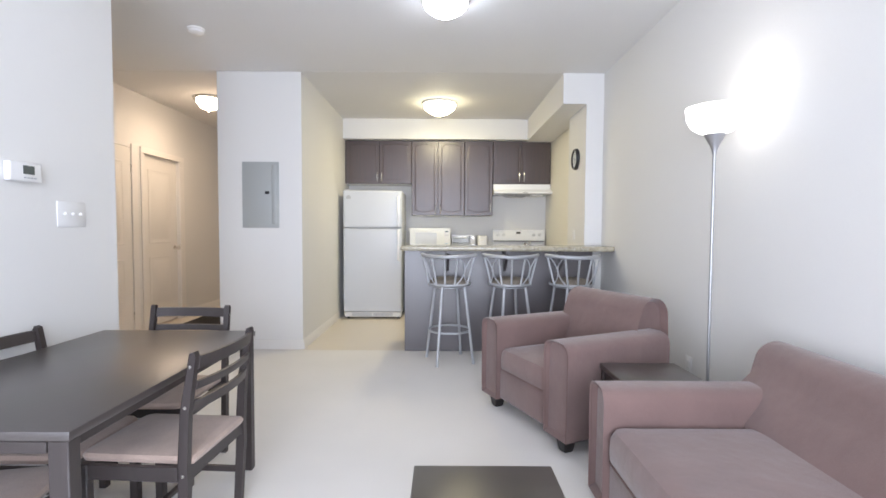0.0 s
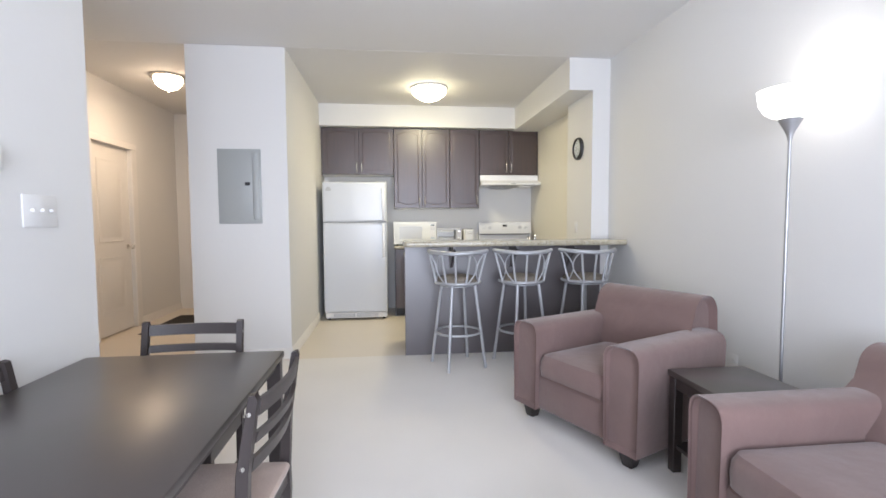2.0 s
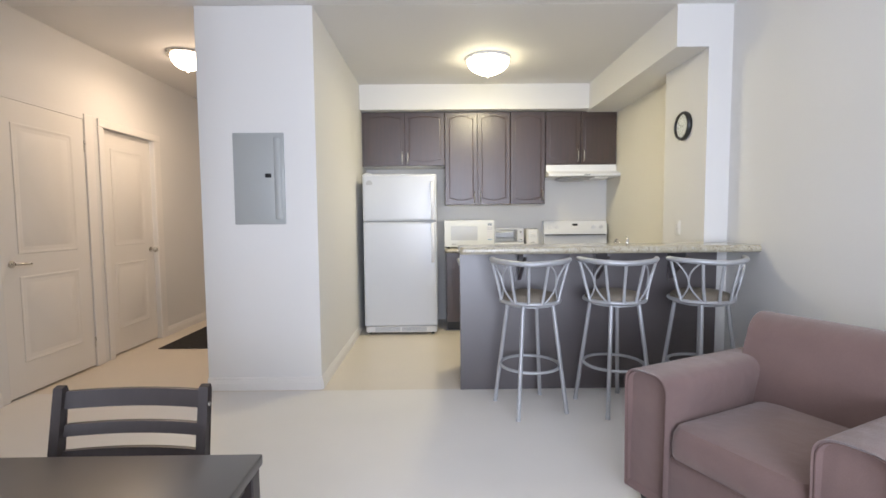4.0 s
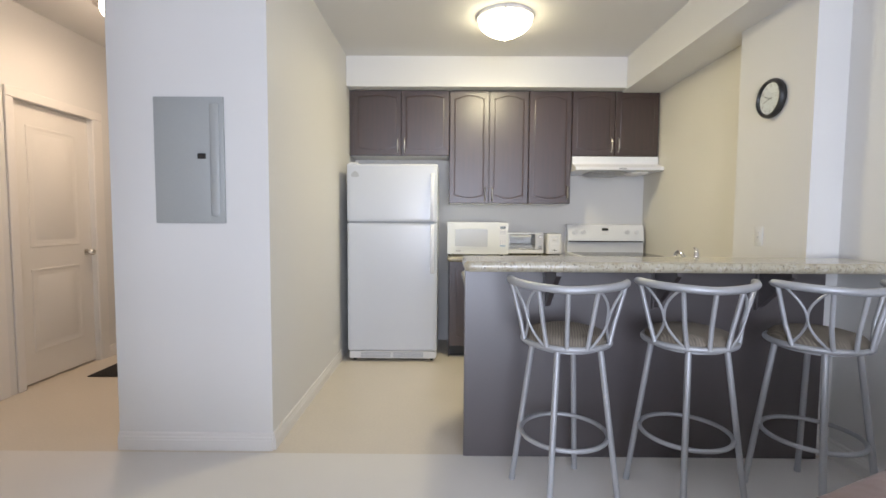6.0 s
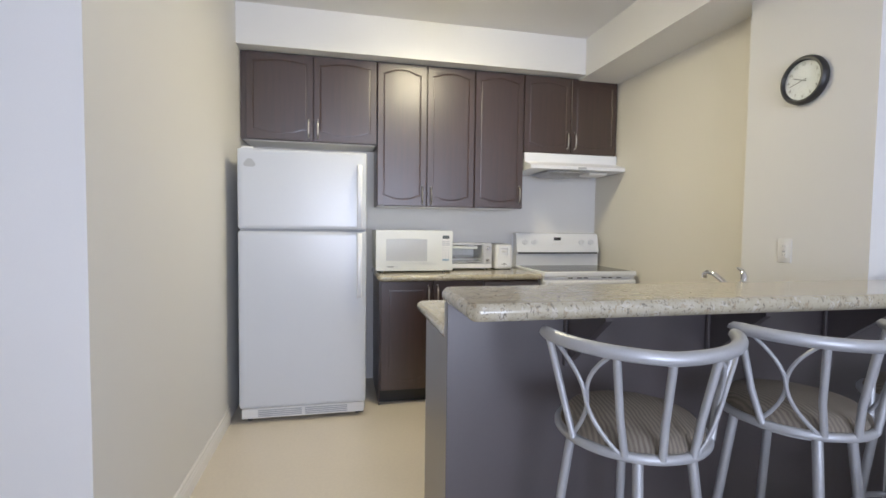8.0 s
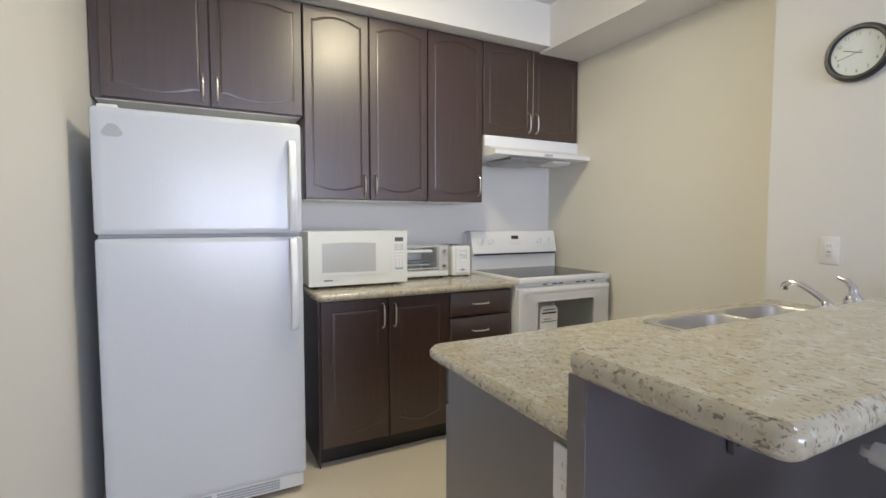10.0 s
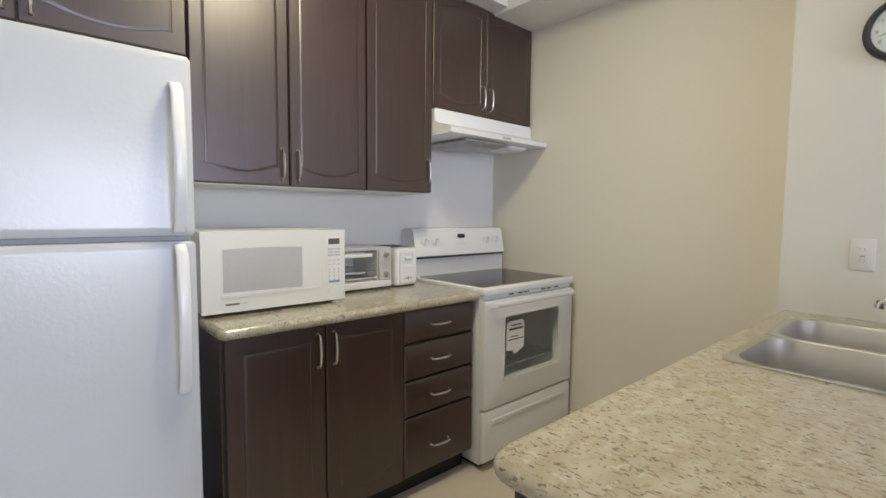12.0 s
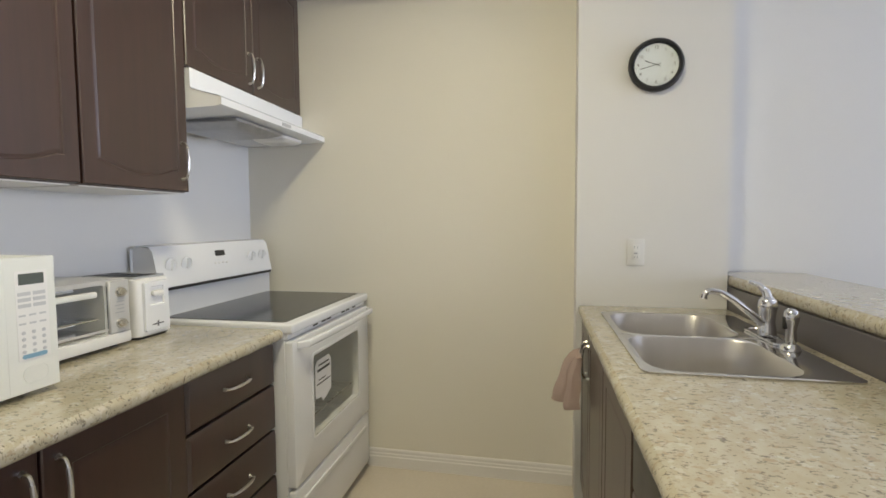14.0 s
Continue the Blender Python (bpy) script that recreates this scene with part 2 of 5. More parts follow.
def box(lo, hi, bevel=0.0, seg=2, bm=None):
    bm = bm or bmesh.new()
    verts = bmesh.ops.create_cube(bm, size=1.0)["verts"]
    for v in verts:
        v.co = Vector([(a + b) / 2 + c * (b - a) for a, b, c in zip(lo, hi, v.co)])
    if bevel:
        edges = list({e for v in verts for e in v.link_edges})
        bmesh.ops.bevel(bm, geom=edges, offset=bevel, segments=seg, profile=0.5, affect="EDGES", clamp_overlap=True)
    return bm


def loops_mesh(loops, bm=None, cap_first=True, cap_last=True, closed=True):
    """Skins a row of point loops of equal length."""
    bm = bm or bmesh.new()
    rows = [[bm.verts.new(p) for p in loop] for loop in loops]
    n = len(rows[0])
    for a, b in zip(rows, rows[1:]):
        for i in range(n if closed else n - 1):
            j = (i + 1) % n
            bm.faces.new((a[i], a[j], b[j], b[i]))
    if cap_first:
        bm.faces.new(rows[0][::-1])
    if cap_last:
        bm.faces.new(rows[-1])
    return bm


def lathe(profile, seg=32, at=(0, 0, 0), bm=None, caps=True):
    """Turns a profile of (radius, height) about the upright through at."""
    rows = []
    for r, z in profile:
        r = max(r, 0.0004)
        rows.append([(at[0] + r * math.cos(math.tau * i / seg), at[1] + r * math.sin(math.tau * i / seg), at[2] + z) for i in range(seg)])
    return loops_mesh(rows, bm, caps, caps)


def tube(points, radius, seg=10, bm=None, closed=False):
    """A round bar along a row of points."""
    pts = [Vector(p) for p in points]
    n = len(pts)
    rows, up = [], None
    for i, p in enumerate(pts):
        a = pts[i - 1] if (i or closed) else p
        b = pts[(i + 1) % n] if (i < n - 1 or closed) else p
        d = (b - a).normalized()
        if up is None:
            up = d.orthogonal().normalized()
        up = (up - d * up.dot(d)).normalized()
        side = d.cross(up)
        r = radius[i] if isinstance(radius, (list, tuple)) else radius
        rows.append([p + r * (math.cos(math.tau * k / seg) * up + math.sin(math.tau * k / seg) * side) for k in range(seg)])
    if closed:
        rows.append(rows[0])
        bm = loops_mesh(rows, bm, False, False)
        bmesh.ops.remove_doubles(bm, verts=bm.verts, dist=1e-5)
        return bm
    return loops_mesh(rows, bm)


def ring_points(r, z, n=40, at=(0, 0)):
    return [(at[0] + r * math.cos(math.tau * i / n), at[1] + r * math.sin(math.tau * i / n), z) for i in range(n)]


def rounded(x0, y0, x1, y1, radii, k=6):
    """A rectangle with rounded corners, from the low corner round; radii in the order of the corners."""
    r = radii if isinstance(radii, (list, tuple)) else (radii,) * 4
    out = []
    for (cx, cy, a0), q in zip(((x0, y0, 180), (x1, y0, 270), (x1, y1, 0), (x0, y1, 90)), r):
        sx, sy = (1 if cx == x0 else -1), (1 if cy == y0 else -1)
        for i in range(k + 1):
            a = radians(a0 + 90 * i / k)
            out.append((cx + sx * q + q * math.cos(a), cy + sy * q + q * math.sin(a)))
    return out


def prism(pts, axis, a, b, bevel=0.0, seg=2, bm=None):
    """A profile drawn out along an axis; its points are in the other two axes, in order."""
    def place(p, v):
        return {"x": (v, *p), "y": (p[0], v, p[1]), "z": (*p, v)}[axis]
    if bevel:
        cx, cy = sum(p[0] for p in pts) / len(pts), sum(p[1] for p in pts) / len(pts)
        def inset(d):
            out = []
            for p in pts:
                dx, dy = p[0] - cx, p[1] - cy
                l = math.hypot(dx, dy) or 1
                out.append((p[0] - dx / l * d, p[1] - dy / l * d))
            return out
        s = 1 if b > a else -1
        loops = []
        for i in range(seg + 1):
            t = math.pi / 2 * i / seg
            loops.append([place(p, a + s * bevel * (1 - math.sin(t))) for p in inset(bevel * (1 - math.sin(t)) * 0.6)])
        tail = [[place(p, b - s * bevel * (1 - math.sin(math.pi / 2 * i / seg))) for p in inset(bevel * (1 - math.sin(math.pi / 2 * i / seg)) * 0.6)] for i in range(seg, -1, -1)]
        return loops_mesh(loops + tail, bm)
    return loops_mesh([[place(p, a) for p in pts], [place(p, b) for p in pts]], bm)


def outline(w, h, m, top, bottom, nb=14, nr=4):
    """The edge of a door's field at margin m, with bowed ends: four sides, in order."""
    def bow(s):
        q = min(1.0, abs(2 * s - 1) / 0.86)
        return q * q
    pts = []
    for i in range(nb):
        s = i / nb
        pts.append((m + s * (w - 2 * m), m + bottom * bow(s)))
    for i in range(nr):
        pts.append((w - m, m + bottom + (h - 2 * m - top - bottom) * i / nr))
    for i in range(nb):
        s = i / nb
        pts.append((w - m - s * (w - 2 * m), h - m - top * bow(s)))
    for i in range(nr):
        pts.append((m, h - m - top - (h - 2 * m - top - bottom) * i / nr))
    return pts


def panel_door(w, h, thick=0.019, m=0.052, top=0.022, bottom=0.022, groove=0.006):
    """A door with a groove routed round its flush field: x along its width, z up, its face at y = 0, its body behind."""
    rows = []
    for margin, y, t, b in ((0.0, thick, 0, 0), (0.0, 0.003, 0, 0), (0.003, 0.0, 0, 0), (m, 0.0, top, bottom), (m + 0.0025, groove, top, bottom), (m + 0.005, groove * 0.9, top, bottom), (m + 0.0115, 0.0003, top, bottom), (m + 0.0145, 0.0003, top, bottom)):
        rows.append([(x, y, z) for x, z in outline(w, h, margin, t, b)])
    return loops_mesh(rows)


def pull(length=0.128, reach=0.028):
    """A bowed handle, upright about the origin, standing off towards -y."""
    h = length / 2
    bm = tube([(0, 0, -h), (0, -0.012, -h * 0.97), *[(0, -0.012 - (reach - 0.012) * math.cos(a) , h * math.sin(a)) for a in [radians(d) for d in range(-70, 71, 14)]], (0, -0.012, h * 0.97), (0, 0, h)],
              [0.0065, 0.005, 0.0042, 0.0042, 0.0045, 0.005, 0.0052, 0.0052, 0.0052, 0.005, 0.0045, 0.0042, 0.0042, 0.005, 0.0065][:15], 8)
    return bm


def letters(text, size, m, material, parent, name="lettering"):
    """Raised writing, as a mesh, at a pose in its parent."""
    cu = bpy.data.curves.new(name, "FONT")
    cu.body, cu.size, cu.extrude = text, size, 0.0004
    cu.align_x, cu.align_y = "CENTER", "CENTER"
    tmp = bpy.data.objects.new(name, cu)
    me = bpy.data.meshes.new_from_object(tmp)
    bpy.data.objects.remove(tmp)
    me.materials.clear()
    me.materials.append(material)
    ob = new(name, me)
    ob.parent = parent
    ob.matrix_basis = m
    return ob


def structure(name, bm, material, label, category, smooth=False):
    return tagged(part(name, bm, material, None, label, smooth), "", category, "", "structure")


# ---- the shell ----
CEIL = 2.745
LEFT, RIGHT, FRONT, BACK = -1.82, 1.54, 4.985, 7.33
HALL, HALL_END, REAR = -3.53, 7.70, -1.30
PIER_L, PIER_R = -2.26, -1.434

structure("floor_living", box((HALL - 0.12, REAR - 0.12, -0.12), (RIGHT + 0.12, 4.955, 0.0)), CARPET, "pale off-white low-pile carpet over the living room", "floor")
structure("floor_kitchen", box((HALL - 0.12, 4.955, -0.12), (1.66, HALL_END + 0.12, 0.0)), VINYL, "smooth beige vinyl floor of kitchen and hall", "floor")
structure("ceiling_living", box((HALL - 0.12, REAR - 0.12, CEIL), (1.66, FRONT, CEIL + 0.12)), CEILING, "white stippled flat ceiling over the living room", "ceiling")
structure("ceiling_kitchen", box((HALL - 0.12, FRONT, CEIL - 0.0015), (1.66, HALL_END + 0.12, CEIL + 0.12)), SMOOTHCEIL, "white flat ceiling over kitchen and hall", "ceiling")
structure("wall_left", box((LEFT - 0.12, REAR, 0), (LEFT, 2.905, CEIL)), PAINT, "plain off-white painted living room wall", "wall")
structure("wall_return", box((HALL, 2.785, 0), (LEFT - 0.12, 2.905, CEIL)), PAINT, "plain off-white painted wall", "wall")
structure("wall_right", box((RIGHT, REAR, 0), (RIGHT + 0.12, 4.99, CEIL)), PAINT, "plain off-white painted wall behind the sofa", "wall")
structure("wall_wing", box((1.37, 4.99, 0), (1.66, 5.61, 2.45)), PAINT, "off-white wing wall at the end of the peninsula", "wall")
structure("wall_kitchen_right", box((1.50, 5.61, 0), (1.66, BACK + 0.12, 2.45)), CREAMPAINT, "cream painted kitchen side wall", "wall")
structure("beam", box((1.14, 4.99, 2.45), (1.66, BACK + 0.12, CEIL)), PAINT, "off-white boxed bulkhead along the ceiling", "bulkhead")
structure("soffit", box((PIER_R, 6.91, 2.468), (1.14, BACK, CEIL)), PAINT, "off-white soffit above the kitchen cabinets", "bulkhead")
structure("wall_back", box((PIER_R, BACK, 0), (1.50, BACK + 0.12, CEIL)), PAINT, "off-white kitchen back wall", "wall")
structure("wall_pier", box((PIER_L, FRONT, 0), (PIER_R, HALL_END, CEIL)), PAINT, "thick off-white wall block between hall and kitchen", "wall")

# hall wall with its two doorways, and the end wall with the entrance
D1, D2 = (4.79, 5.60, 2.105), (5.82, 6.545, 2.075)
bm = bmesh.new()
for y0, y1, z0 in ((2.785, D1[0], 0), (D1[0], D1[1], D1[2]), (D1[1], D2[0], 0), (D2[0], D2[1], D2[2]), (D2[1], HALL_END + 0.12, 0)):
    box((HALL - 0.12, y0, z0), (HALL, y1, CEIL), bm=bm)
structure("wall_hall", bm, PAINT, "off-white hall wall with two doorways", "wall")
bm = bmesh.new()
for x0, x1, z0 in ((HALL, -3.30, 0), (-3.30, -2.44, 2.09), (-2.44, PIER_L, 0)):
    box((x0, HALL_END, z0), (x1, HALL_END + 0.12, CEIL), bm=bm)
structure("wall_hall_end", bm, PAINT, "off-white wall at the end of the hall", "wall")

# unseen shell added behind both hall doors so no sky light enters their gaps
bm = bmesh.new()
box((-4.37, 4.50, -0.12), (-4.25, 7.00, 2.5), bm=bm)
box((-4.25, 4.50, -0.12), (HALL - 0.12, 4.62, 2.5), bm=bm)
box((-4.25, 6.88, -0.12), (HALL - 0.12, 7.00, 2.5), bm=bm)
box((-4.25, 4.62, 2.38), (HALL - 0.12, 6.88, 2.5), bm=bm)
box((-4.25, 4.62, -0.12), (HALL - 0.12, 6.88, 0.0), bm=bm)
structure("wall_light_block", bm, PAINT, "plain unseen shell added behind the hall doors to keep light out", "wall")

# rear wall with the wide window that lights the room
WX0, WX1, WZ0, WZ1 = -1.45, 1.15, 0.28, 2.32
bm = bmesh.new()
box((LEFT - 0.12, REAR - 0.12, 0), (WX0, REAR, CEIL), bm=bm)
box((WX1, REAR - 0.12, 0), (RIGHT + 0.12, REAR, CEIL), bm=bm)
box((WX0, REAR - 0.12, 0), (WX1, REAR, WZ0), bm=bm)
box((WX0, REAR - 0.12, WZ1), (WX1, REAR, CEIL), bm=bm)
structure("wall_rear", bm, PAINT, "off-white wall with the living room window", "wall")
window = tagged(new("window_1"), "wide white-framed three-light window", "window", "", "structure")
window.matrix_basis = pose(WX0, REAR - 0.08, WZ0)
W, H = WX1 - WX0, WZ1 - WZ0
bm = bmesh.new()
for lo, hi in (((0, 0, 0), (W, 0.05, 0.05)), ((0, 0, H - 0.05), (W, 0.05, H)), ((0, 0, 0.05), (0.05, 0.05, H - 0.05)), ((W - 0.05, 0, 0.05), (W, 0.05, H - 0.05)), ((W / 3 - 0.03, 0, 0.05), (W / 3 + 0.03, 0.05, H - 0.05)), ((2 * W / 3 - 0.03, 0, 0.05), (2 * W / 3 + 0.03, 0.05, H - 0.05))):
    box(lo, hi, 0.004, 1, bm)
part("window_frame", bm, TRIM, window)
part("window_sill", box((-0.04, 0.06, -0.03), (W + 0.04, 0.20, -0.002), 0.006), TRIM, window)
for i in range(3):
    g = part("pane", box((W / 3 * i + 0.05, 0.02, 0.05), (W / 3 * (i + 1) - 0.05, 0.026, H - 0.05)), GLASS, window)
    g.visible_shadow = False
structure("ground", box((-60, -90, -4.2), (60, -1.5, -4.0)), EARTH, "plain open ground outside the window", "ground")

# baseboards: a stepped profile run along each wall
def baseboard(x0, y0, x1, y1, side):
    """side: the way into the room, as a unit vector."""
    prof = [(0, 0), (0.014, 0), (0.014, 0.055), (0.011, 0.060), (0.011, 0.070), (0.0075, 0.076), (0.0075, 0.088), (0.004, 0.095), (0, 0.096)]
    loops = [[(x + side[0] * d, y + side[1] * d, z) for d, z in prof] for x, y in ((x0, y0), (x1, y1))]
    structure("baseboard", loops_mesh(loops), TRIM, "white moulded wooden baseboard", "baseboard")


baseboard(PIER_R, FRONT, PIER_R, 6.62, (1, 0))
baseboard(PIER_L, FRONT, PIER_R, FRONT, (0, -1))
baseboard(PIER_L, FRONT, PIER_L, HALL_END, (-1, 0))
baseboard(HALL, 2.905, HALL, D1[0] - 0.07, (1, 0))
baseboard(HALL, 6.63, HALL, HALL_END, (1, 0))
baseboard(LEFT, REAR, LEFT, 2.905, (1, 0))
baseboard(LEFT - 0.12, 2.905, LEFT, 2.905, (0, 1))
baseboard(RIGHT, REAR, RIGHT, 4.99, (-1, 0))
baseboard(1.455, 4.99, RIGHT, 4.99, (0, -1))
baseboard(1.50, 5.61, 1.50, 6.66, (-1, 0))


# ---- hall: doors, mat ----
def moulded_panel(w, h):
    """The raised border and field of a pressed door panel: x width, z up, proud towards -y."""
    rows = []
    for m, y in ((0.0, 0.001), (0.004, -0.005), (0.014, -0.006), (0.026, 0.0005), (0.05, 0.0005), (0.062, -0.004)):
        rows.append([(x, y, z) for x, z in outline(w, h, m, 0, 0, 6, 4)])
    return loops_mesh(rows)


def hall_door(name, y0, y1, height, knob_y, hinge_y, recess, label, lever):
    """A two-panel door in the hall wall, seen from the side of +x."""
    d = tagged(new(name), label, "door", "", "structure")
    w = y1 - y0
    d.matrix_basis = pose(HALL - recess, y0, 0, 0, 0, 90)
    leaf = part("leaf", box((0.0015, 0.0, 0.014), (w - 0.0015, 0.038, height - 0.002), 0.002, 1), DOORPAINT, d)
    for z0, z1 in ((0.24, 0.86), (1.02, height - 0.16)):
        p = part("door_panel", moulded_panel(w - 0.26, z1 - z0), DOORPAINT, leaf)
        p.matrix_basis = pose(0.13, 0, z0)
    k = part("door_handle", lathe([(0.026, 0), (0.026, 0.006), (0.012, 0.010), (0.011, 0.03)] if lever else [(0.028, 0), (0.028, 0.005), (0.012, 0.010), (0.012, 0.03), (0.026, 0.042), (0.029, 0.056), (0.022, 0.068), (0.004, 0.072)], 20), NICKEL, d, "satin nickel handle")
    k.matrix_basis = pose(knob_y - y0, -0.001, 0.955, 90)
    if lever:
        part("lever", tube([(0, 0, 0.03), (0.02, 0, 0.042), (0.11, -0.004, 0.044)], [0.009, 0.009, 0.007]), NICKEL, k)
    for z in (0.215, 1.877):
        h = part("hinge", tube([(0, 0, -0.045), (0, 0, 0.045)], 0.007), NICKEL, d)
        h.matrix_basis = pose(hinge_y - y0, -0.006, z)
    return d


hall_door("door_1", D1[0], D1[1], D1[2], 4.865, 5.597, 0.002, "white two-panel moulded closet door, closed", True)
hall_door("door_2", D2[0], D2[1], D2[2], 6.48, 5.824, 0.035, "white two-panel moulded room door, closed", False)


def casing(y0, y1, h):
    bm = bmesh.new()
    for lo, hi in (((HALL, y0 - 0.065, 0), (HALL + 0.016, y0, h)), ((HALL, y1, 0), (HALL + 0.016, y1 + 0.105, h)), ((HALL, y0 - 0.065, h), (HALL + 0.018, y1 + 0.105, h + 0.07))):
        box(lo, hi, 0.006, 2, bm)
    structure("trim", bm, TRIM, "white moulded door casing in the hall", "door casing")


casing(D2[0], D2[1], D2[2])
bm = bmesh.new()
box((HALL, 5.60, 0), (HALL + 0.012, 5.70, 2.15), 0.004, 1, bm)
structure("trim", bm, TRIM, "narrow white strip of door casing", "door casing")

entry = tagged(new("door_3"), "white steel entrance door, closed", "door", "", "structure")
entry.matrix_basis = pose(-3.30, HALL_END + 0.03, 0)
leaf = part("leaf", box((0.005, 0, 0.012), (0.855, 0.042, 2.085), 0.003, 1), DOORPAINT, entry)
for z0, z1 in ((0.24, 0.86), (1.02, 1.93)):
    p = part("door_panel", moulded_panel(0.60, z1 - z0), DOORPAINT, leaf)
    p.matrix_basis = pose(0.13, 0, z0)
for z in (0.25, 1.05, 1.85):
    h = part("hinge", tube([(0, 0, -0.045), (0, 0, 0.045)], 0.007), NICKEL, entry)
    h.matrix_basis = pose(0.006, -0.006, z)
bm = bmesh.new()
for lo, hi in (((-3.37, HALL_END - 0.016, 0), (-3.30, HALL_END, 2.09)), ((-2.44, HALL_END - 0.016, 0), (-2.37, HALL_END, 2.09)), ((-3.37, HALL_END - 0.018, 2.09), (-2.37, HALL_END, 2.16))):
    box(lo, hi, 0.006, 2, bm)
structure("trim", bm, TRIM, "white casing round the entrance door", "door casing")

bm = box((0, 0, 0), (0.98, 1.05, 0.008), 0.003, 1)
ob = part("doormat", bm, MAT, None, "flat black doormat on the hall floor")
ob.matrix_basis = pose(-3.31, 6.11, 0.0)
tagged(ob, "", "doormat")

# ---- things on the walls and ceiling ----
PEAKED = ((1.0, 0.0), (1.0, 0.10), (0.98, 0.24), (0.93, 0.38), (0.83, 0.52), (0.70, 0.65), (0.54, 0.78), (0.37, 0.89), (0.19, 0.97), (0.0, 1.0))
ROUND = tuple((math.cos(radians(a)), math.sin(radians(a))) for a in range(0, 91, 9))


def ceiling_dome(x, y, r, depth, glass, ring, label, clips, bowl=PEAKED, rim=0.012):
    """A glass bowl under a ceiling plate; bowl: its outline as shares of radius and depth."""
    d = thing("ceiling_light", pose(x, y, CEIL), label, "ceiling light")
    part("base", lathe([(r * 0.5, 0.0), (r + rim, 0.0), (r + rim + 0.004, -0.010), (r + rim, -0.024), (r - 0.004, -0.030), (r * 0.5, -0.02)], 40), ring, d)
    prof = [(r * q, -0.022 - depth * h) for q, h in bowl]
    part("glass_bowl", lathe(prof, 40), glass, d, "glowing opal glass bowl")
    part("finial", lathe([(0.011, -0.020 - depth), (0.012, -0.026 - depth), (0.007, -0.030 - depth), (0.010, -0.037 - depth), (0.004, -0.046 - depth)], 16), NICKEL, d)
    for i in range(clips):
        a = math.tau * i / clips + 0.4
        c = part("clip", tube([(r + 0.012, 0, -0.012), (r + 0.012, 0, -0.034), (r + 0.004, 0, -0.050), (r - 0.004, 0, -0.052)], [0.004, 0.004, 0.006, 0.006], 8), POLEMETAL, d)
        c.matrix_basis = pose(0, 0, 0, 0, 0, math.degrees(a))
    return d


ceiling_dome(-0.03, 3.51, 0.150, 0.112, LIGHT_LIVING, NICKEL, "round opal glass ceiling light with a nickel rim, lit", 3)
ceiling_dome(-0.085, 6.08, 0.195, 0.138, LIGHT_KITCHEN, TRIM, "round opal glass ceiling light, lit warm", 3)
ceiling_dome(-2.81, 5.93, 0.138, 0.122, LIGHT_HALL, NICKEL, "round opal ceiling light with a nickel rim, lit amber", 0, ROUND, 0.032)

sm = thing("smoke_detector", pose(-1.95, 4.02, CEIL), "round white plastic smoke detector on the ceiling", "smoke detector")
part("base", lathe([(0.062, 0), (0.062, -0.010), (0.056, -0.014)], 32), PLASTIC, sm)
part("cover", lathe([(0.055, -0.0135), (0.053, -0.030), (0.042, -0.038), (0.01, -0.040)], 32), PLASTIC, sm)

th = thing("thermostat", pose(LEFT, 2.255, 1.402, 0, 0, 90), "white digital thermostat with a grey display", "thermostat")
part("housing", box((0, -0.030, 0), (0.155, 0.0, 0.082), 0.008, 3), PLASTIC, th)
part("display", box((0.060, -0.0325, 0.032), (0.115, -0.0295, 0.068), 0.002, 1), SCREEN, th, "grey display")
for i in range(4):
    part("button", box((0.064 + 0.016 * i, -0.0328, 0.014), (0.074 + 0.016 * i, -0.0295, 0.020), 0.001, 1), GREYPRINT, th)

sw = thing("light_switch", pose(LEFT, 2.512, 1.214, 0, 0, 90), "white triple toggle light switch plate", "light switch")
part("plate", box((0, -0.006, 0), (0.168, 0, 0.118), 0.003, 2), PLASTIC, sw)
for i in range(3):
    t = part("toggle", box((-0.005, -0.014, -0.006), (0.005, 0, 0.006), 0.002, 1), PLASTIC, sw)
    t.matrix_basis = pose(0.038 + 0.046 * i, -0.005, 0.059, -18)


def duplex_outlet(m, label):
    o = thing("wall_outlet", m, label, "outlet")
    part("plate", box((-0.036, -0.006, -0.058), (0.036, 0, 0.058), 0.003, 2), PLASTIC, o)
    for z in (-0.022, 0.022):
        f = part("socket", box((-0.017, -0.008, z - 0.015), (0.017, -0.005, z + 0.015), 0.004, 2), PLASTIC, o)
        for x in (-0.006, 0.006):
            part("slot", box((x - 0.001, -0.0086, z - 0.005), (x + 0.001, -0.0078, z + 0.006)), GREYPRINT, f)
    return o


gf = thing("wall_outlet", pose(1.37, 5.36, 1.157, 0, 0, -90), "white ground-fault outlet with a rectangular insert on the wing wall", "outlet")
part("plate", box((-0.036, -0.006, -0.058), (0.036, 0, 0.058), 0.003, 2), PLASTIC, gf)
ins = part("insert", box((-0.0165, -0.0085, -0.033), (0.0165, -0.005, 0.033), 0.002, 2), PLASTIC, gf)
for z in (-0.005, 0.005):
    part("test_button", box((-0.008, -0.0098, z - 0.0032), (0.008, -0.008, z + 0.0032), 0.0008, 1), GREYPRINT if z < 0 else PLASTIC, ins)
for z in (-0.021, 0.021):
    for x in (-0.006, 0.006):
        part("slot", box((x - 0.001, -0.0091, z - 0.004), (x + 0.001, -0.0083, z + 0.005)), GREYPRINT, ins)
duplex_outlet(pose(RIGHT, 3.305, 0.35, 0, 0, -90), "white duplex outlet low on the wall by the lamp")
duplex_outlet(pose(-0.375, 5.0225, 0.790, 0, 0, -90), "white outlet in the dark peninsula side panel")

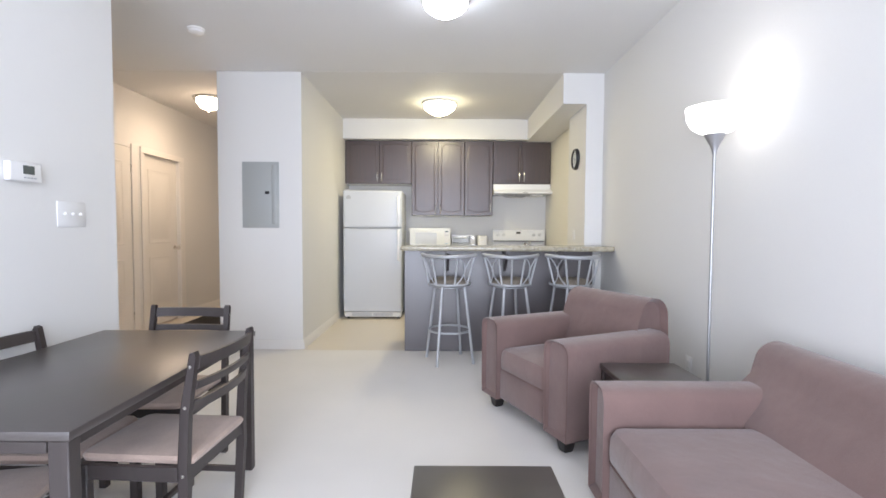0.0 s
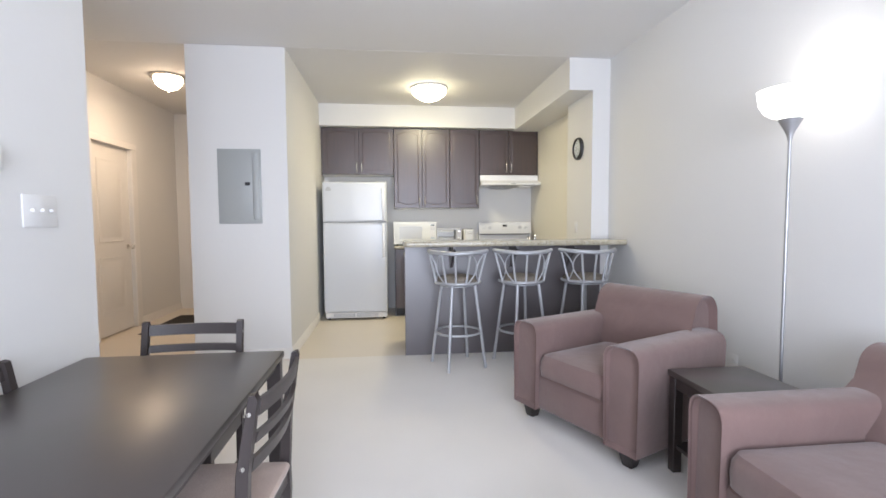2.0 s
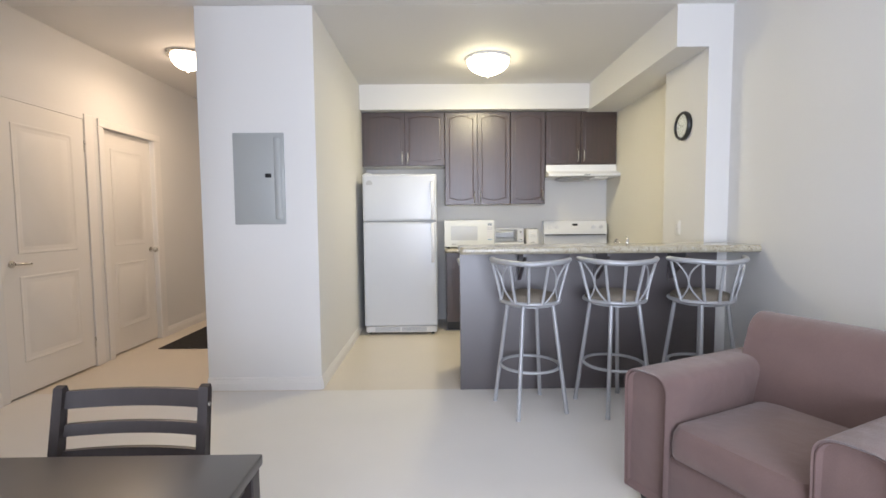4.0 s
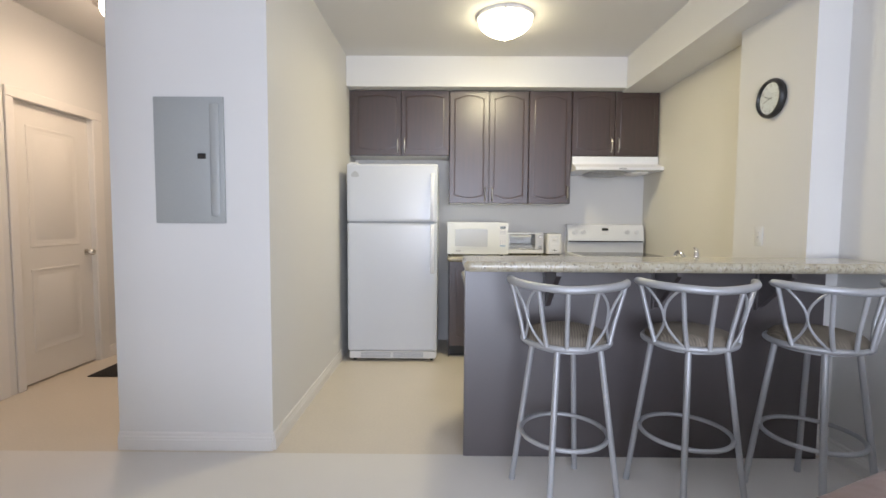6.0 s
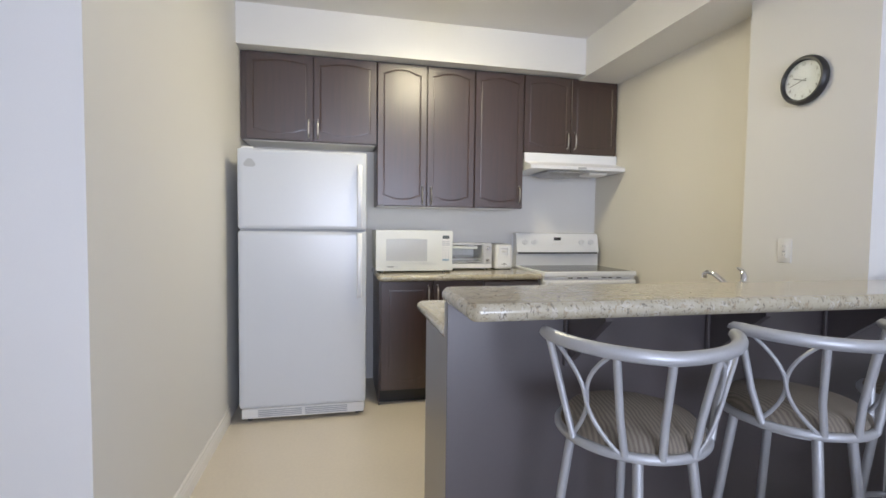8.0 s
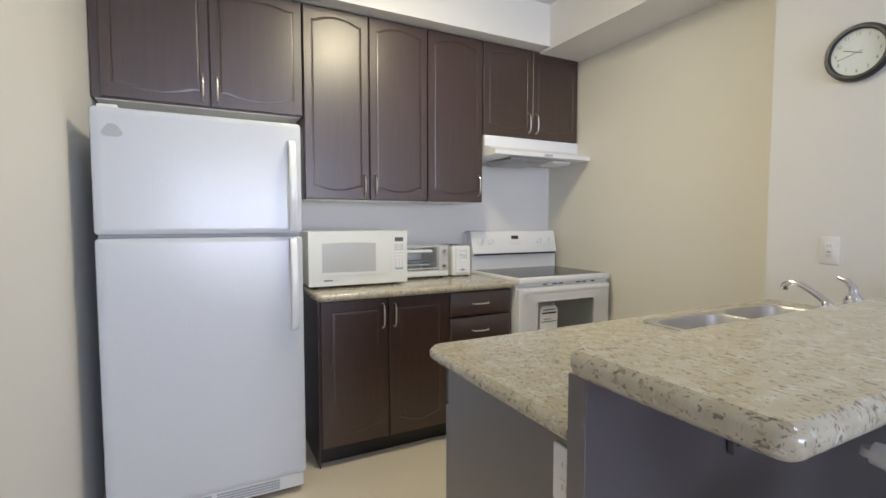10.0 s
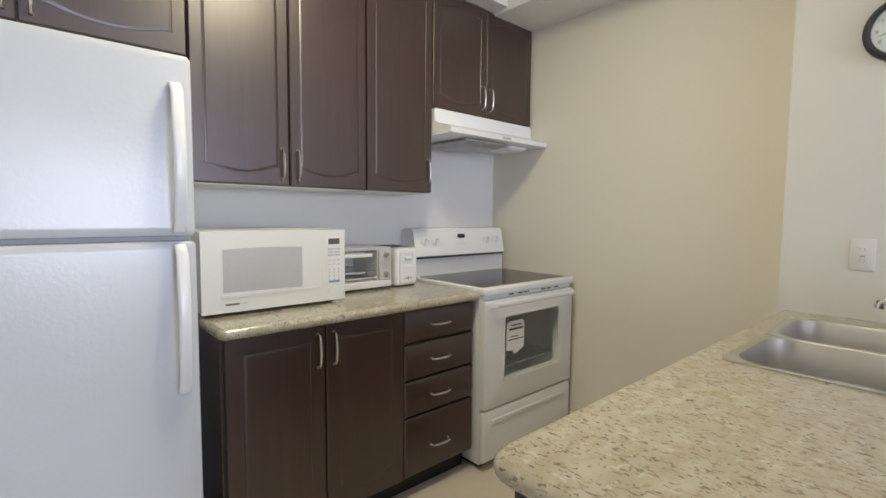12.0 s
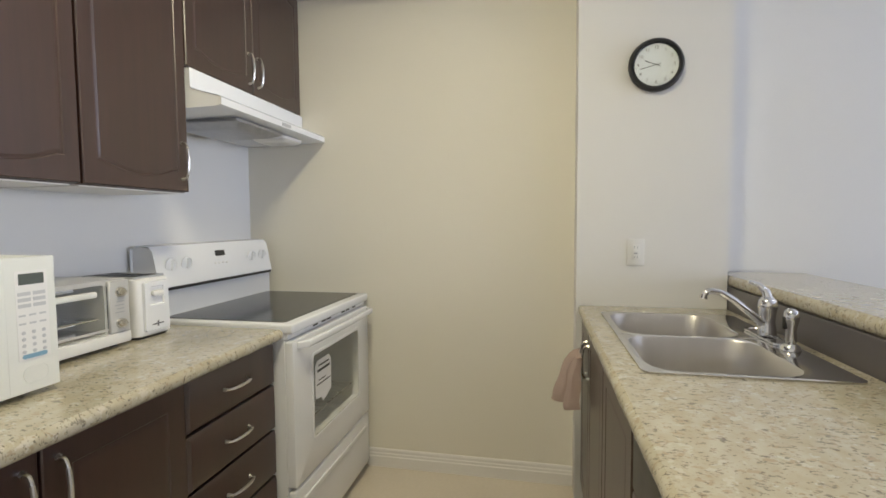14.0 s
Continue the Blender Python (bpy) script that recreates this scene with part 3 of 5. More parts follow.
ep = thing("electrical_panel", pose(-2.02, FRONT, 1.217), "grey painted steel electrical breaker panel set in the wall", "electrical panel")
part("cover", box((0, -0.014, 0), (0.362, 0, 0.648), 0.005, 2), GREYSTEEL, ep)
pd = part("panel_door", box((0.012, -0.0152, 0.012), (0.286, -0.0135, 0.636), 0.0012, 2), GREYSTEEL, ep)
rows = [[(0.316 + 0.026 * math.cos(radians(a)) * (1 - g), -0.0138 - 0.009 * math.sin(radians(a)) * (1 - g), z) for a in range(0, 181, 15)] for g, z in ((0.7, 0.033), (0.15, 0.039), (0.0, 0.050), (0.0, 0.603), (0.15, 0.614), (0.7, 0.620))]
part("ridge", loops_mesh(rows), GREYSTEEL, ep)
part("latch", box((0.226, -0.0215, 0.332), (0.270, -0.0160, 0.360), 0.0025, 1), BLACK, pd, "black plastic latch")

# clock on the wing wall, turned so that its face looks to the kitchen
ck = thing("wall_clock", pose(1.37, 5.293, 1.953, 90, 0, -90), "round black-rimmed wall clock with a white dial", "clock")
part("rim", lathe([(0.086, 0.0), (0.108, 0.0), (0.112, 0.010), (0.110, 0.024), (0.102, 0.034), (0.093, 0.034), (0.088, 0.020)], 48, caps=False), BLACK, ck)
dial = part("dial", lathe([(0.089, 0.012), (0.089, 0.018), (0.05, 0.0185), (0.001, 0.0185)], 48), DIAL, ck, "white dial")
for i in range(1, 13):
    a = radians(90 - 30 * i)
    letters(str(i), 0.019, pose(0.072 * math.cos(a), 0.072 * math.sin(a), 0.0190), SLATE, dial, "numeral")
for ang, l, w in ((158, 0.050, 0.0020), (194, 0.068, 0.0014)):
    h = part("clock_hand", box((-0.018, -w, 0.0205), (l, w, 0.0217)), SLATE, ck)
    h.matrix_basis = pose(0, 0, 0, 0, 0, ang)
part("glass", lathe([(0.090, 0.026), (0.090, 0.027), (0.001, 0.0272)], 40), CLEAR, ck).visible_shadow = False


# ---- dining set ----
TZ = 0.697
tb = thing("dining_table", pose(-1.364, 2.104, 0), "dark espresso wooden dining table with a smooth top", "dining table")
TX, TY = 0.381, 0.585
part("tabletop", box((-TX, -TY, TZ - 0.026), (TX, TY, TZ), 0.004, 2), TABLE, tb)
for s in (-1, 1):
    part("apron", box((s * TX - s * 0.030 - 0.011, -TY + 0.06, TZ - 0.058), (s * TX - s * 0.030 + 0.011, TY - 0.06, TZ - 0.027), 0.002, 1), CHAIRWOOD, tb)
    part("apron", box((-TX + 0.06, s * TY - s * 0.012 - 0.011, TZ - 0.058), (TX - 0.06, s * TY - s * 0.012 + 0.011, TZ - 0.027), 0.002, 1), CHAIRWOOD, tb)
    for q in (-1, 1):
        part("leg", box((s * (TX - 0.034) - 0.027, q * (TY - 0.026) - 0.021, 0), (s * (TX - 0.034) + 0.027, q * (TY - 0.026) + 0.021, TZ - 0.027), 0.003, 1), CHAIRWOOD, tb)


def dining_chair():
    """A chair at the origin that faces +y; its back stands at -y."""
    c = thing("dining_chair", pose(0, 0, 0), "dark espresso slat-back dining chair with beige microfibre seat", "chair", "chairs round the dining table")
    w, d, seat = 0.200, 0.20, 0.385
    for s in (-1, 1):
        pts = [(-d + 0.020, 0.0), (-d + 0.0, 0.30), (-d + 0.002, seat), (-d - 0.008, 0.58), (-d - 0.036, 0.775), (-d - 0.030, 0.790), (-d - 0.014, 0.785), (-d + 0.024, 0.58), (-d + 0.036, seat), (-d + 0.036, 0.30), (-d + 0.050, 0.0)]
        part("rear_post", prism(pts, "x", s * w - 0.013, s * w + 0.013, 0.003, 1), CHAIRWOOD, c)
        part("front_leg", box((s * (w - 0.003) - 0.017, d - 0.036, 0), (s * (w - 0.003) + 0.017, d, seat - 0.002), 0.004, 1), CHAIRWOOD, c)
        part("side_rail", box((s * w - 0.010, -d + 0.03, seat - 0.055), (s * w + 0.010, d - 0.03, seat - 0.003), 0.002, 1), CHAIRWOOD, c)
        part("stretcher", box((s * w - 0.008, -d + 0.03, 0.155), (s * w + 0.008, d - 0.03, 0.18), 0.002, 1), CHAIRWOOD, c)
        for y, z in ((-d + 0.018, seat - 0.03), (-d + 0.006, 0.595), (-d - 0.014, 0.738)):
            b = part("bolt", lathe([(0.0062, 0), (0.0058, 0.0025), (0.001, 0.0032)], 12), NICKEL, c, "bright metal bolt")
            b.matrix_basis = pose(s * (w + 0.0128), y, z, 0, s * 90, 0)
    for z, h, y in ((0.726, 0.046, -0.224), (0.652, 0.030, -0.213), (0.574, 0.038, -0.200)):
        rows = []
        for i in range(9):
            x = -w + 0.012 + (2 * w - 0.024) * i / 8
            bow = -0.022 * (1 - (i / 4 - 1) ** 2)
            rows.append([(x, y + bow - 0.008, z), (x, y + bow + 0.008, z), (x, y + bow - 0.002, z + h), (x, y + bow - 0.016, z + h)])
        part("slat", loops_mesh(rows), CHAIRWOOD, c)
    for y in (-d + 0.018, d - 0.018):
        part("cross_rail", box((-w + 0.015, y - 0.010, seat - 0.055), (w - 0.015, y + 0.010, seat - 0.003), 0.002, 1), CHAIRWOOD, c)
    part("stretcher", box((-w + 0.01, -0.01, 0.158), (w - 0.01, 0.01, 0.177), 0.002, 1), CHAIRWOOD, c)
    bm = bmesh.new()
    n = 12
    rows = []
    for z, g in ((seat - 0.002, 0.004), (seat + 0.012, 0.0), (seat + 0.024, 0.006), (seat + 0.031, 0.028), (seat + 0.034, 0.08)):
        rows.append([(x, y, z) for x, y in rounded(-w + 0.015 + g, -d - 0.004 + g, w - 0.015 - g, d + 0.022 - g, (0.012, 0.012, 0.035, 0.035))])
    part("seat", loops_mesh(rows, bm), SEATCLOTH, c, "beige microfibre seat pad")
    return c


chair = dining_chair()
chair.matrix_basis = pose(-1.104, 2.158, 0, 0, 0, 86.5)
copy_thing(chair, pose(-1.552, 2.145, 0, 0, 0, -90))
copy_thing(chair, pose(-1.42, 2.676, 0, 0, 0, 180))
copy_thing(chair, pose(-1.432, 1.668, 0, 0, 0, 12))

# ---- sitting area ----
def arm_profile(w, h, r):
    pts = [(-w / 2, 0.0), (w / 2, 0.0)]
    for i in range(13):
        a = math.pi * i / 12
        pts.append((math.copysign(abs(math.cos(a)) ** 0.62, math.cos(a)) * (w / 2 + 0.006), h - r + r * math.sin(a) ** 0.85))
    return pts


def upholstered(name, m, width, depth, label, category, seats, arm_h=0.612, back_h=0.797, foot=0.085, inset=0.11, thick=0.30, lean=0.05, arm_end=0.07, aw=0.17):
    """A seat that faces -y, its front at y = 0: base, arms, back, cushions and feet."""
    s = thing(name, m, label, category)
    ft = foot
    inner = width / 2 - aw
    part("base", box((-inner - 0.02, 0.03, ft), (inner + 0.02, depth - 0.03, 0.29), 0.02, 3), SUEDE, s)
    for q in (-1, 1):
        pts = [(x + q * (width / 2 - aw / 2), z + ft) for x, z in arm_profile(aw, arm_h - ft, 0.075)]
        a = part("armrest", prism(pts, "y", 0.0, depth - arm_end, 0.030, 5), SUEDE, s)
        edge = [(x + q * (width / 2 - aw / 2), 0.006, z + ft) for x, z in arm_profile(aw - 0.018, arm_h - ft - 0.010, 0.075)]
        part("piping", tube(edge[1:] + [edge[0]], 0.0020, 6), PIPING, a)
    # back: a thick rounded slab that leans away
    prof = [(depth - thick - lean, 0.28), (depth - thick - lean + 0.01, 0.44), (depth - thick - lean * 0.2 + 0.01, 0.56), (depth - thick + 0.025, back_h - 0.14)]
    r = (thick - 0.07) / 2
    cx, cz = depth - 0.03 - r, back_h - r
    prof += [(cx + r * math.cos(radians(a)), cz + r * math.sin(radians(a))) for a in range(175, -6, -15)]
    prof += [(depth - 0.02, 0.5), (depth - 0.02, ft)]
    prof += [(depth - 0.16, ft)]
    b = part("backrest", prism(prof, "x", -width / 2 + inset, width / 2 - inset, 0.04, 4), SUEDE, s)
    sw_ = 2 * inner / seats
    for i in range(seats):
        x0 = -inner + sw_ * i
        rows = []
        for z, g in ((0.288, 0.012), (0.305, 0.002), (0.345, 0.0), (0.395, 0.003), (0.425, 0.016), (0.437, 0.045), (0.444, 0.11)):
            rows.append([(x, y, z) for x, y in rounded(x0 + 0.004 + g, 0.012 + g, x0 + sw_ - 0.004 - g, depth - thick + 0.03 - g * 0.3, 0.045)])
        c = part("seat_cushion", loops_mesh(rows), SUEDE, s)
        part("piping", tube([(x, y, 0.297) for x, y in rounded(x0 + 0.006, 0.014, x0 + sw_ - 0.006, depth - thick + 0.03, 0.045)], 0.004, 6, None, True), PIPING, c)
    for x in (-width / 2 + 0.09, width / 2 - 0.09):
        for y in (0.075, depth - 0.09):
            rows = [[(x + px, y + py, z) for px, py in rounded(-g, -g, g, g, 0.008, 3)] for z, g in ((0, 0.027), (0.004, 0.029), (ft + 0.005, 0.046))]
            part("foot", loops_mesh(rows), FEET, s, "black tapered foot")
    return s


upholstered("armchair", pose(0.424, 3.169, 0, 0, 0, -65.5), 0.90, 0.90, "mauve-brown microfibre armchair with rounded arms", "armchair", 1, arm_end=0.15, aw=0.195)
upholstered("sofa", pose(0.605, 1.45, 0, 0, 0, -90), 1.84, 0.925, "mauve-brown microfibre sofa with rounded arms against the wall", "sofa", 2, 0.572, 0.737, 0.085, 0.015, 0.262, 0.105)


def low_table(name, m, w, d, h, label, category):
    t = thing(name, m, label, category)
    part("tabletop", box((0, 0, h - 0.028), (w, d, h), 0.003, 2), TABLE, t)
    for x in (0.006, w - 0.051):
        for y in (0.006, d - 0.051):
            part("leg", box((x, y, 0), (x + 0.045, y + 0.045, h - 0.0285), 0.003, 1), CHAIRWOOD, t)
    for y in (0.012, d - 0.028):
        part("apron", box((0.05, y, h - 0.085), (w - 0.05, y + 0.016, h - 0.0285)), CHAIRWOOD, t)
    for x in (0.012, w - 0.028):
        part("apron", box((x, 0.05, h - 0.085), (x + 0.016, d - 0.05, h - 0.0285)), CHAIRWOOD, t)
    return t


sd = low_table("side_table", pose(0.805, 2.455, 0), 0.40, 0.375, 0.50, "small dark espresso side table between sofa and armchair", "side table")
part("lower_shelf", box((0.02, 0.02, 0.12), (0.38, 0.355, 0.138), 0.002, 1), CHAIRWOOD, sd)
low_table("coffee_table", pose(-0.135, 0.98, 0), 0.46, 0.915, 0.42, "low dark espresso coffee table in front of the sofa", "coffee table")

fl = thing("floor_lamp", pose(1.338, 2.748, 0), "silver torchiere floor lamp with a frosted glass bowl, lit", "floor lamp")
part("base", lathe([(0.125, 0), (0.128, 0.010), (0.115, 0.020), (0.05, 0.032), (0.016, 0.045)], 40), POLEMETAL, fl)
part("pole", tube([(0, 0, 0.04), (0, 0, 0.85), (0, 0, 1.63)], 0.0078, 16), POLEMETAL, fl)
part("collar", lathe([(0.0095, 1.60), (0.013, 1.62), (0.022, 1.645), (0.046, 1.690), (0.050, 1.700), (0.03, 1.702)], 32), POLEMETAL, fl)
prof = [(0.040, 1.702), (0.075, 1.712), (0.108, 1.735), (0.130, 1.775), (0.138, 1.835), (0.134, 1.835), (0.126, 1.778), (0.104, 1.741), (0.072, 1.718), (0.02, 1.709)]
part("glass_bowl", lathe(prof, 40), LIGHT_BOWL, fl, "glowing frosted glass bowl")

# ---- kitchen: cabinets ----
PULL = {}


def add_pull(parent, x, y, z, flat=False, length=0.128):
    """A bowed nickel handle on a door or drawer front."""
    m = pose(x, y, z, 0, 90 if flat else 0, 0)
    key = length
    if key in PULL:
        return again("handle", PULL[key], parent, m)
    ob = part("handle", pull(length), NICKEL, parent, "bowed satin nickel handle")
    ob.matrix_basis = m
    PULL[key] = ob
    return ob


def cabinet(name, m, w, d, z0, z1, doors, label, category="cabinet", group="", top=0.024, bottom=0.024, margin=0.052, underside=None, body_top=None):
    """A cabinet with its face at y = 0 and its body behind; doors: (x0, x1, handle side, handle height or None)."""
    c = thing(name, m, label, category, group)
    part("body", box((0, 0.0205, z0), (w, d, body_top or z1), 0.0015, 1), CABINET, c)
    if body_top:
        part("front_rail", box((0, 0.0205, body_top + 0.0005), (w, 0.038, z1), 0.0015, 1), CABINET, c)
        for x in (0, w - 0.018):
            part("side_rail", box((x, 0.0385, body_top + 0.0005), (x + 0.018, d, z1), 0.0015, 1), CABINET, c)
    if underside:
        part("underside", box((0.012, 0.03, z0 - 0.004), (w - 0.012, d - 0.006, z0 - 0.0002)), underside, c, "pale melamine underside")
    for x0, x1, side, hz in doors:
        dw = x1 - x0 - 0.004
        dr = part("door", panel_door(dw, z1 - z0 - 0.006, 0.019, margin, top, bottom, 0.0026 if top else 0.0020), CABINET, c, "", True, 15)
        dr.matrix_basis = pose(x0 + 0.002, 0, z0 + 0.003)
        if side:
            add_pull(dr, dw - 0.03 if side > 0 else 0.03, 0, hz - z0 - 0.003)
    return c


UP, UF = "wall cabinets over the counter", 7.01
cabinet("wall_cabinet", pose(PIER_R + 0.004, UF, 0), 0.946, BACK - UF - 0.002, 1.853, 2.464, ((0.036, 0.492, 1, 1.945), (0.492, 0.944, -1, 1.945)),
        "dark espresso two-door wall cabinet above the refrigerator", "cabinet", UP, 0.02, 0.026, 0.042, TRIM)
cabinet("wall_cabinet", pose(-0.482, UF, 0), 0.750, BACK - UF - 0.002, 1.406, 2.464, ((0.001, 0.372, 1, 1.493), (0.376, 0.749, -1, 1.493)),
        "tall dark espresso two-door wall cabinet with arched panels", "cabinet", UP, 0.03, 0.028, 0.042, TRIM)
cabinet("wall_cabinet", pose(0.270, UF, 0), 0.402, BACK - UF - 0.002, 1.406, 2.464, ((0.001, 0.401, 1, 1.515),),
        "tall dark espresso single-door wall cabinet with arched panel", "cabinet", UP, 0.03, 0.028, 0.042, TRIM)
cabinet("wall_cabinet", pose(0.674, UF, 0), 0.822, BACK - UF - 0.002, 1.858, 2.464, ((0.001, 0.405, 1, 1.962), (0.407, 0.818, -1, 1.962)),
        "dark espresso two-door wall cabinet above the range hood", "cabinet", UP, 0.02, 0.026, 0.042)

BF = 6.705
b1 = cabinet("base_cabinet", pose(-0.478, BF, 0), 0.742, BACK - BF - 0.004, 0.105, 0.874, ((0.002, 0.368, 1, 0.775), (0.370, 0.740, -1, 0.775)),
             "dark espresso two-door base cabinet beside the refrigerator", "cabinet", "base cabinets under the counter", 0.0, 0.03, 0.058)
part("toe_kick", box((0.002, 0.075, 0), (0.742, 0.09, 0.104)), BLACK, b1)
part("side_panel", box((-0.006, 0.02, 0.0), (-0.0005, BACK - BF - 0.01, 0.874)), CABINET, b1)
b2 = thing("drawer_cabinet", pose(0.266, BF, 0), "dark espresso cabinet with four drawers beside the range", "cabinet", "base cabinets under the counter")
part("body", box((0, 0.0205, 0.105), (0.428, BACK - BF - 0.004, 0.874), 0.0015, 1), CABINET, b2)
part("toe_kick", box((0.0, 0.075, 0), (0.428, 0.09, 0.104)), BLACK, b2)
for z0, z1, hz in ((0.722, 0.868, 0.795), (0.556, 0.712, 0.634), (0.388, 0.546, 0.467), (0.110, 0.378, 0.225)):
    pts = [(0.0, z0), (0.0, z1), (0.019, z1), (0.019, z0)]
    dr = part("drawer_front", loops_mesh([[(x, y, z) for x, z in ((g, z0 + g * 0.9), (0.424 - g, z0 + g * 0.9), (0.424 - g, z1 - g * 1.6), (g, z1 - g * 1.6))] for g, y in ((0, 0.019), (0, 0.008), (0.008, 0.0))]), CABINET, b2)
    dr.matrix_basis = pose(0.002, 0, 0)
    add_pull(dr, 0.205, 0, hz, True, 0.112)


def edge_strip(path, z0, z1, out=0.013):
    """A rolled laminate edge that runs along a path, bulging to the path's right."""
    rows = []
    for i, (x, y) in enumerate(path):
        ax, ay = path[max(i - 1, 0)]
        bx, by = path[min(i + 1, len(path) - 1)]
        l = math.hypot(bx - ax, by - ay) or 1
        nx, ny = (by - ay) / l, -(bx - ax) / l
        prof = [(0.0, z0)] + [(out * (1 - abs(2 * k / 10 - 1) ** 2.6), z0 + (z1 - z0) * (k / 10)) for k in range(1, 10)] + [(0.0, z1)]
        rows.append([(x + nx * d, y + ny * d, z) for d, z in prof])
    return loops_mesh(rows)


def laminate_top(label, slab, path, z0, z1):
    t = thing("countertop", pose(0, 0, 0), label, "countertop", "granite-look kitchen tops")
    part("slab", slab, GRANITE, t)
    part("rolled_edge", edge_strip(path, z0, z1 - 0.0005), GRANITE, t, "rolled speckled front edge")
    return t


E = 0.013
o = rounded(-0.498 + E, 6.672 + E, 0.697, BACK - 0.002, (0.012, 0.002, 0.002, 0.002))
laminate_top("cream speckled granite-look laminate countertop beside the range", prism(o, "z", 0.876, 0.915),
             [(-0.498 + E, BACK - 0.002), *o[:7], (0.697, 6.672 + E)], 0.876, 0.915)

# ---- peninsula ----
pn = thing("peninsula", pose(-0.413, 4.94, 0), "dark laminate breakfast peninsula with a raised bar wall", "kitchen peninsula")
part("knee_wall", box((0, 0, 0), (1.853, 0.045, 1.011), 0.0015, 1), PANEL, pn)
part("end_panel", box((0.038, 0.0455, 0), (0.056, 0.575, 0.874), 0.0015, 1), PANEL, pn)
for x in (0.425, 0.985, 1.515):
    bk = part("bracket", prism([(-0.001, 0.80), (-0.028, 0.815), (-0.235, 0.985), (-0.235, 1.011), (-0.001, 1.011)], "x", x - 0.012, x + 0.012), PANEL, pn)
    part("bracket_post", box((x - 0.024, -0.016, 0.79), (x - 0.0125, -0.001, 1.007), 0.002, 1), PANEL, bk)
o = rounded(-0.430 + E, 4.616 + E, 1.535, 4.987 - E, (0.020, 0.002, 0.002, 0.030))
laminate_top("cream speckled granite-look raised bar top with rolled edge", prism(o, "z", 1.012, 1.058),
             [(1.366, 4.987 - E), *o[21:28], *o[:7], (1.535, 4.616 + E)], 1.012, 1.058)

# lower worktop with the opening for the sink
SX0, SX1, SY0, SY1 = 0.415, 1.210, 5.030, 5.525
bm = bmesh.new()
rows = [[(x, y, 0.876) for x, y in rounded(SX0 + 0.02, SY0 + 0.02, SX1 - 0.02, SY1 - 0.02, 0.03)],
        [(x, y, 0.915) for x, y in rounded(SX0 + 0.02, SY0 + 0.02, SX1 - 0.02, SY1 - 0.02, 0.03)]]
o = rounded(-0.412 + E, 4.989, 1.366, 5.602 - E, (0.004, 0.004, 0.004, 0.040))
rows.append([(x, y, 0.915) for x, y in o])
rows.append([(x, y, 0.876) for x, y in o])
rows.append(rows[0])
bm = loops_mesh(rows, None, False, False)
bmesh.ops.remove_doubles(bm, verts=bm.verts, dist=1e-5)
laminate_top("cream speckled granite-look worktop round the sink", bm, [(1.366, 5.602 - E), *o[21:28], (-0.412 + E, 4.989)], 0.876, 0.915)

# cabinets and dishwasher under it, which face the kitchen
dw = thing("dishwasher", pose(0.215, 5.585, 0, 0, 0, 180), "dark built-in dishwasher under the peninsula worktop", "dishwasher")
part("body", box((0.0, 0.03, 0.105), (0.565, 0.50, 0.873), 0.002, 1), PANEL, dw)
part("door", box((0.004, 0.0, 0.11), (0.562, 0.029, 0.73), 0.006, 2), PANEL, dw)
part("control_strip", box((0.004, 0.0, 0.735), (0.562, 0.029, 0.870), 0.006, 2), BLACK, dw)
part("recessed_grip", box((0.16, -0.006, 0.69), (0.44, 0.001, 0.728), 0.003, 1), BLACK, dw)
part("kick_plate", box((0.004, 0.06, 0.0), (0.562, 0.08, 0.104)), BLACK, dw)
sk = cabinet("sink_cabinet", pose(1.362, 5.585, 0, 0, 0, 180), 1.142, 0.50, 0.105, 0.873, ((0.002, 0.288, 1, 0.75), (0.290, 0.700, -1, 0.75), (0.702, 1.14, 0, 0.75)),
             "dark espresso sink cabinet with three doors", "cabinet", "base cabinets under the counter", 0.0, 0.03, 0.058, None, 0.70)
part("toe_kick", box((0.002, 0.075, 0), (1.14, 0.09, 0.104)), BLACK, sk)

# towel tucked through a handle: a folded length that falls in two lobes, one outside the other
def lobe(bm, x0, x1, out, top, low, turn):
    """One fold, hanging from the handle and swelling away from the cabinet as it falls."""
    rows = []
    for k in range(11):
        u = k / 10
        fat = math.sin(math.pi * (0.12 + 0.76 * u)) ** 0.45
        ring = []
        for i in range(22):
            a = math.tau * i / 22
            v = (1 - math.cos(a)) / 2
            reach = 0.012 + (out - 0.012) * v ** 0.42
            y = 5.612 + reach * (0.16 + 0.84 * fat if math.sin(a) > 0 else 0.12) + 0.003 * math.sin(5 * a + turn + 3 * u)
            z = top - (top - low) * v * (0.92 + 0.08 * fat) + 0.010 * math.sin(math.pi * v) * math.sin(3 * u + turn)
            ring.append((x0 + (x1 - x0) * u + 0.006 * math.sin(2 * a + turn), max(5.611, y), z))
        rows.append(ring)
    return loops_mesh(rows, bm)


bm = lobe(bmesh.new(), 1.012, 1.070, 0.070, 0.775, 0.562, 0.4)
lobe(bm, 1.062, 1.165, 0.112, 0.770, 0.572, 1.7)
tl = part("hand_towel", bm, TOWEL, None, "pinkish terry hand towel hung through a cabinet handle")
tagged(tl, "", "towel")

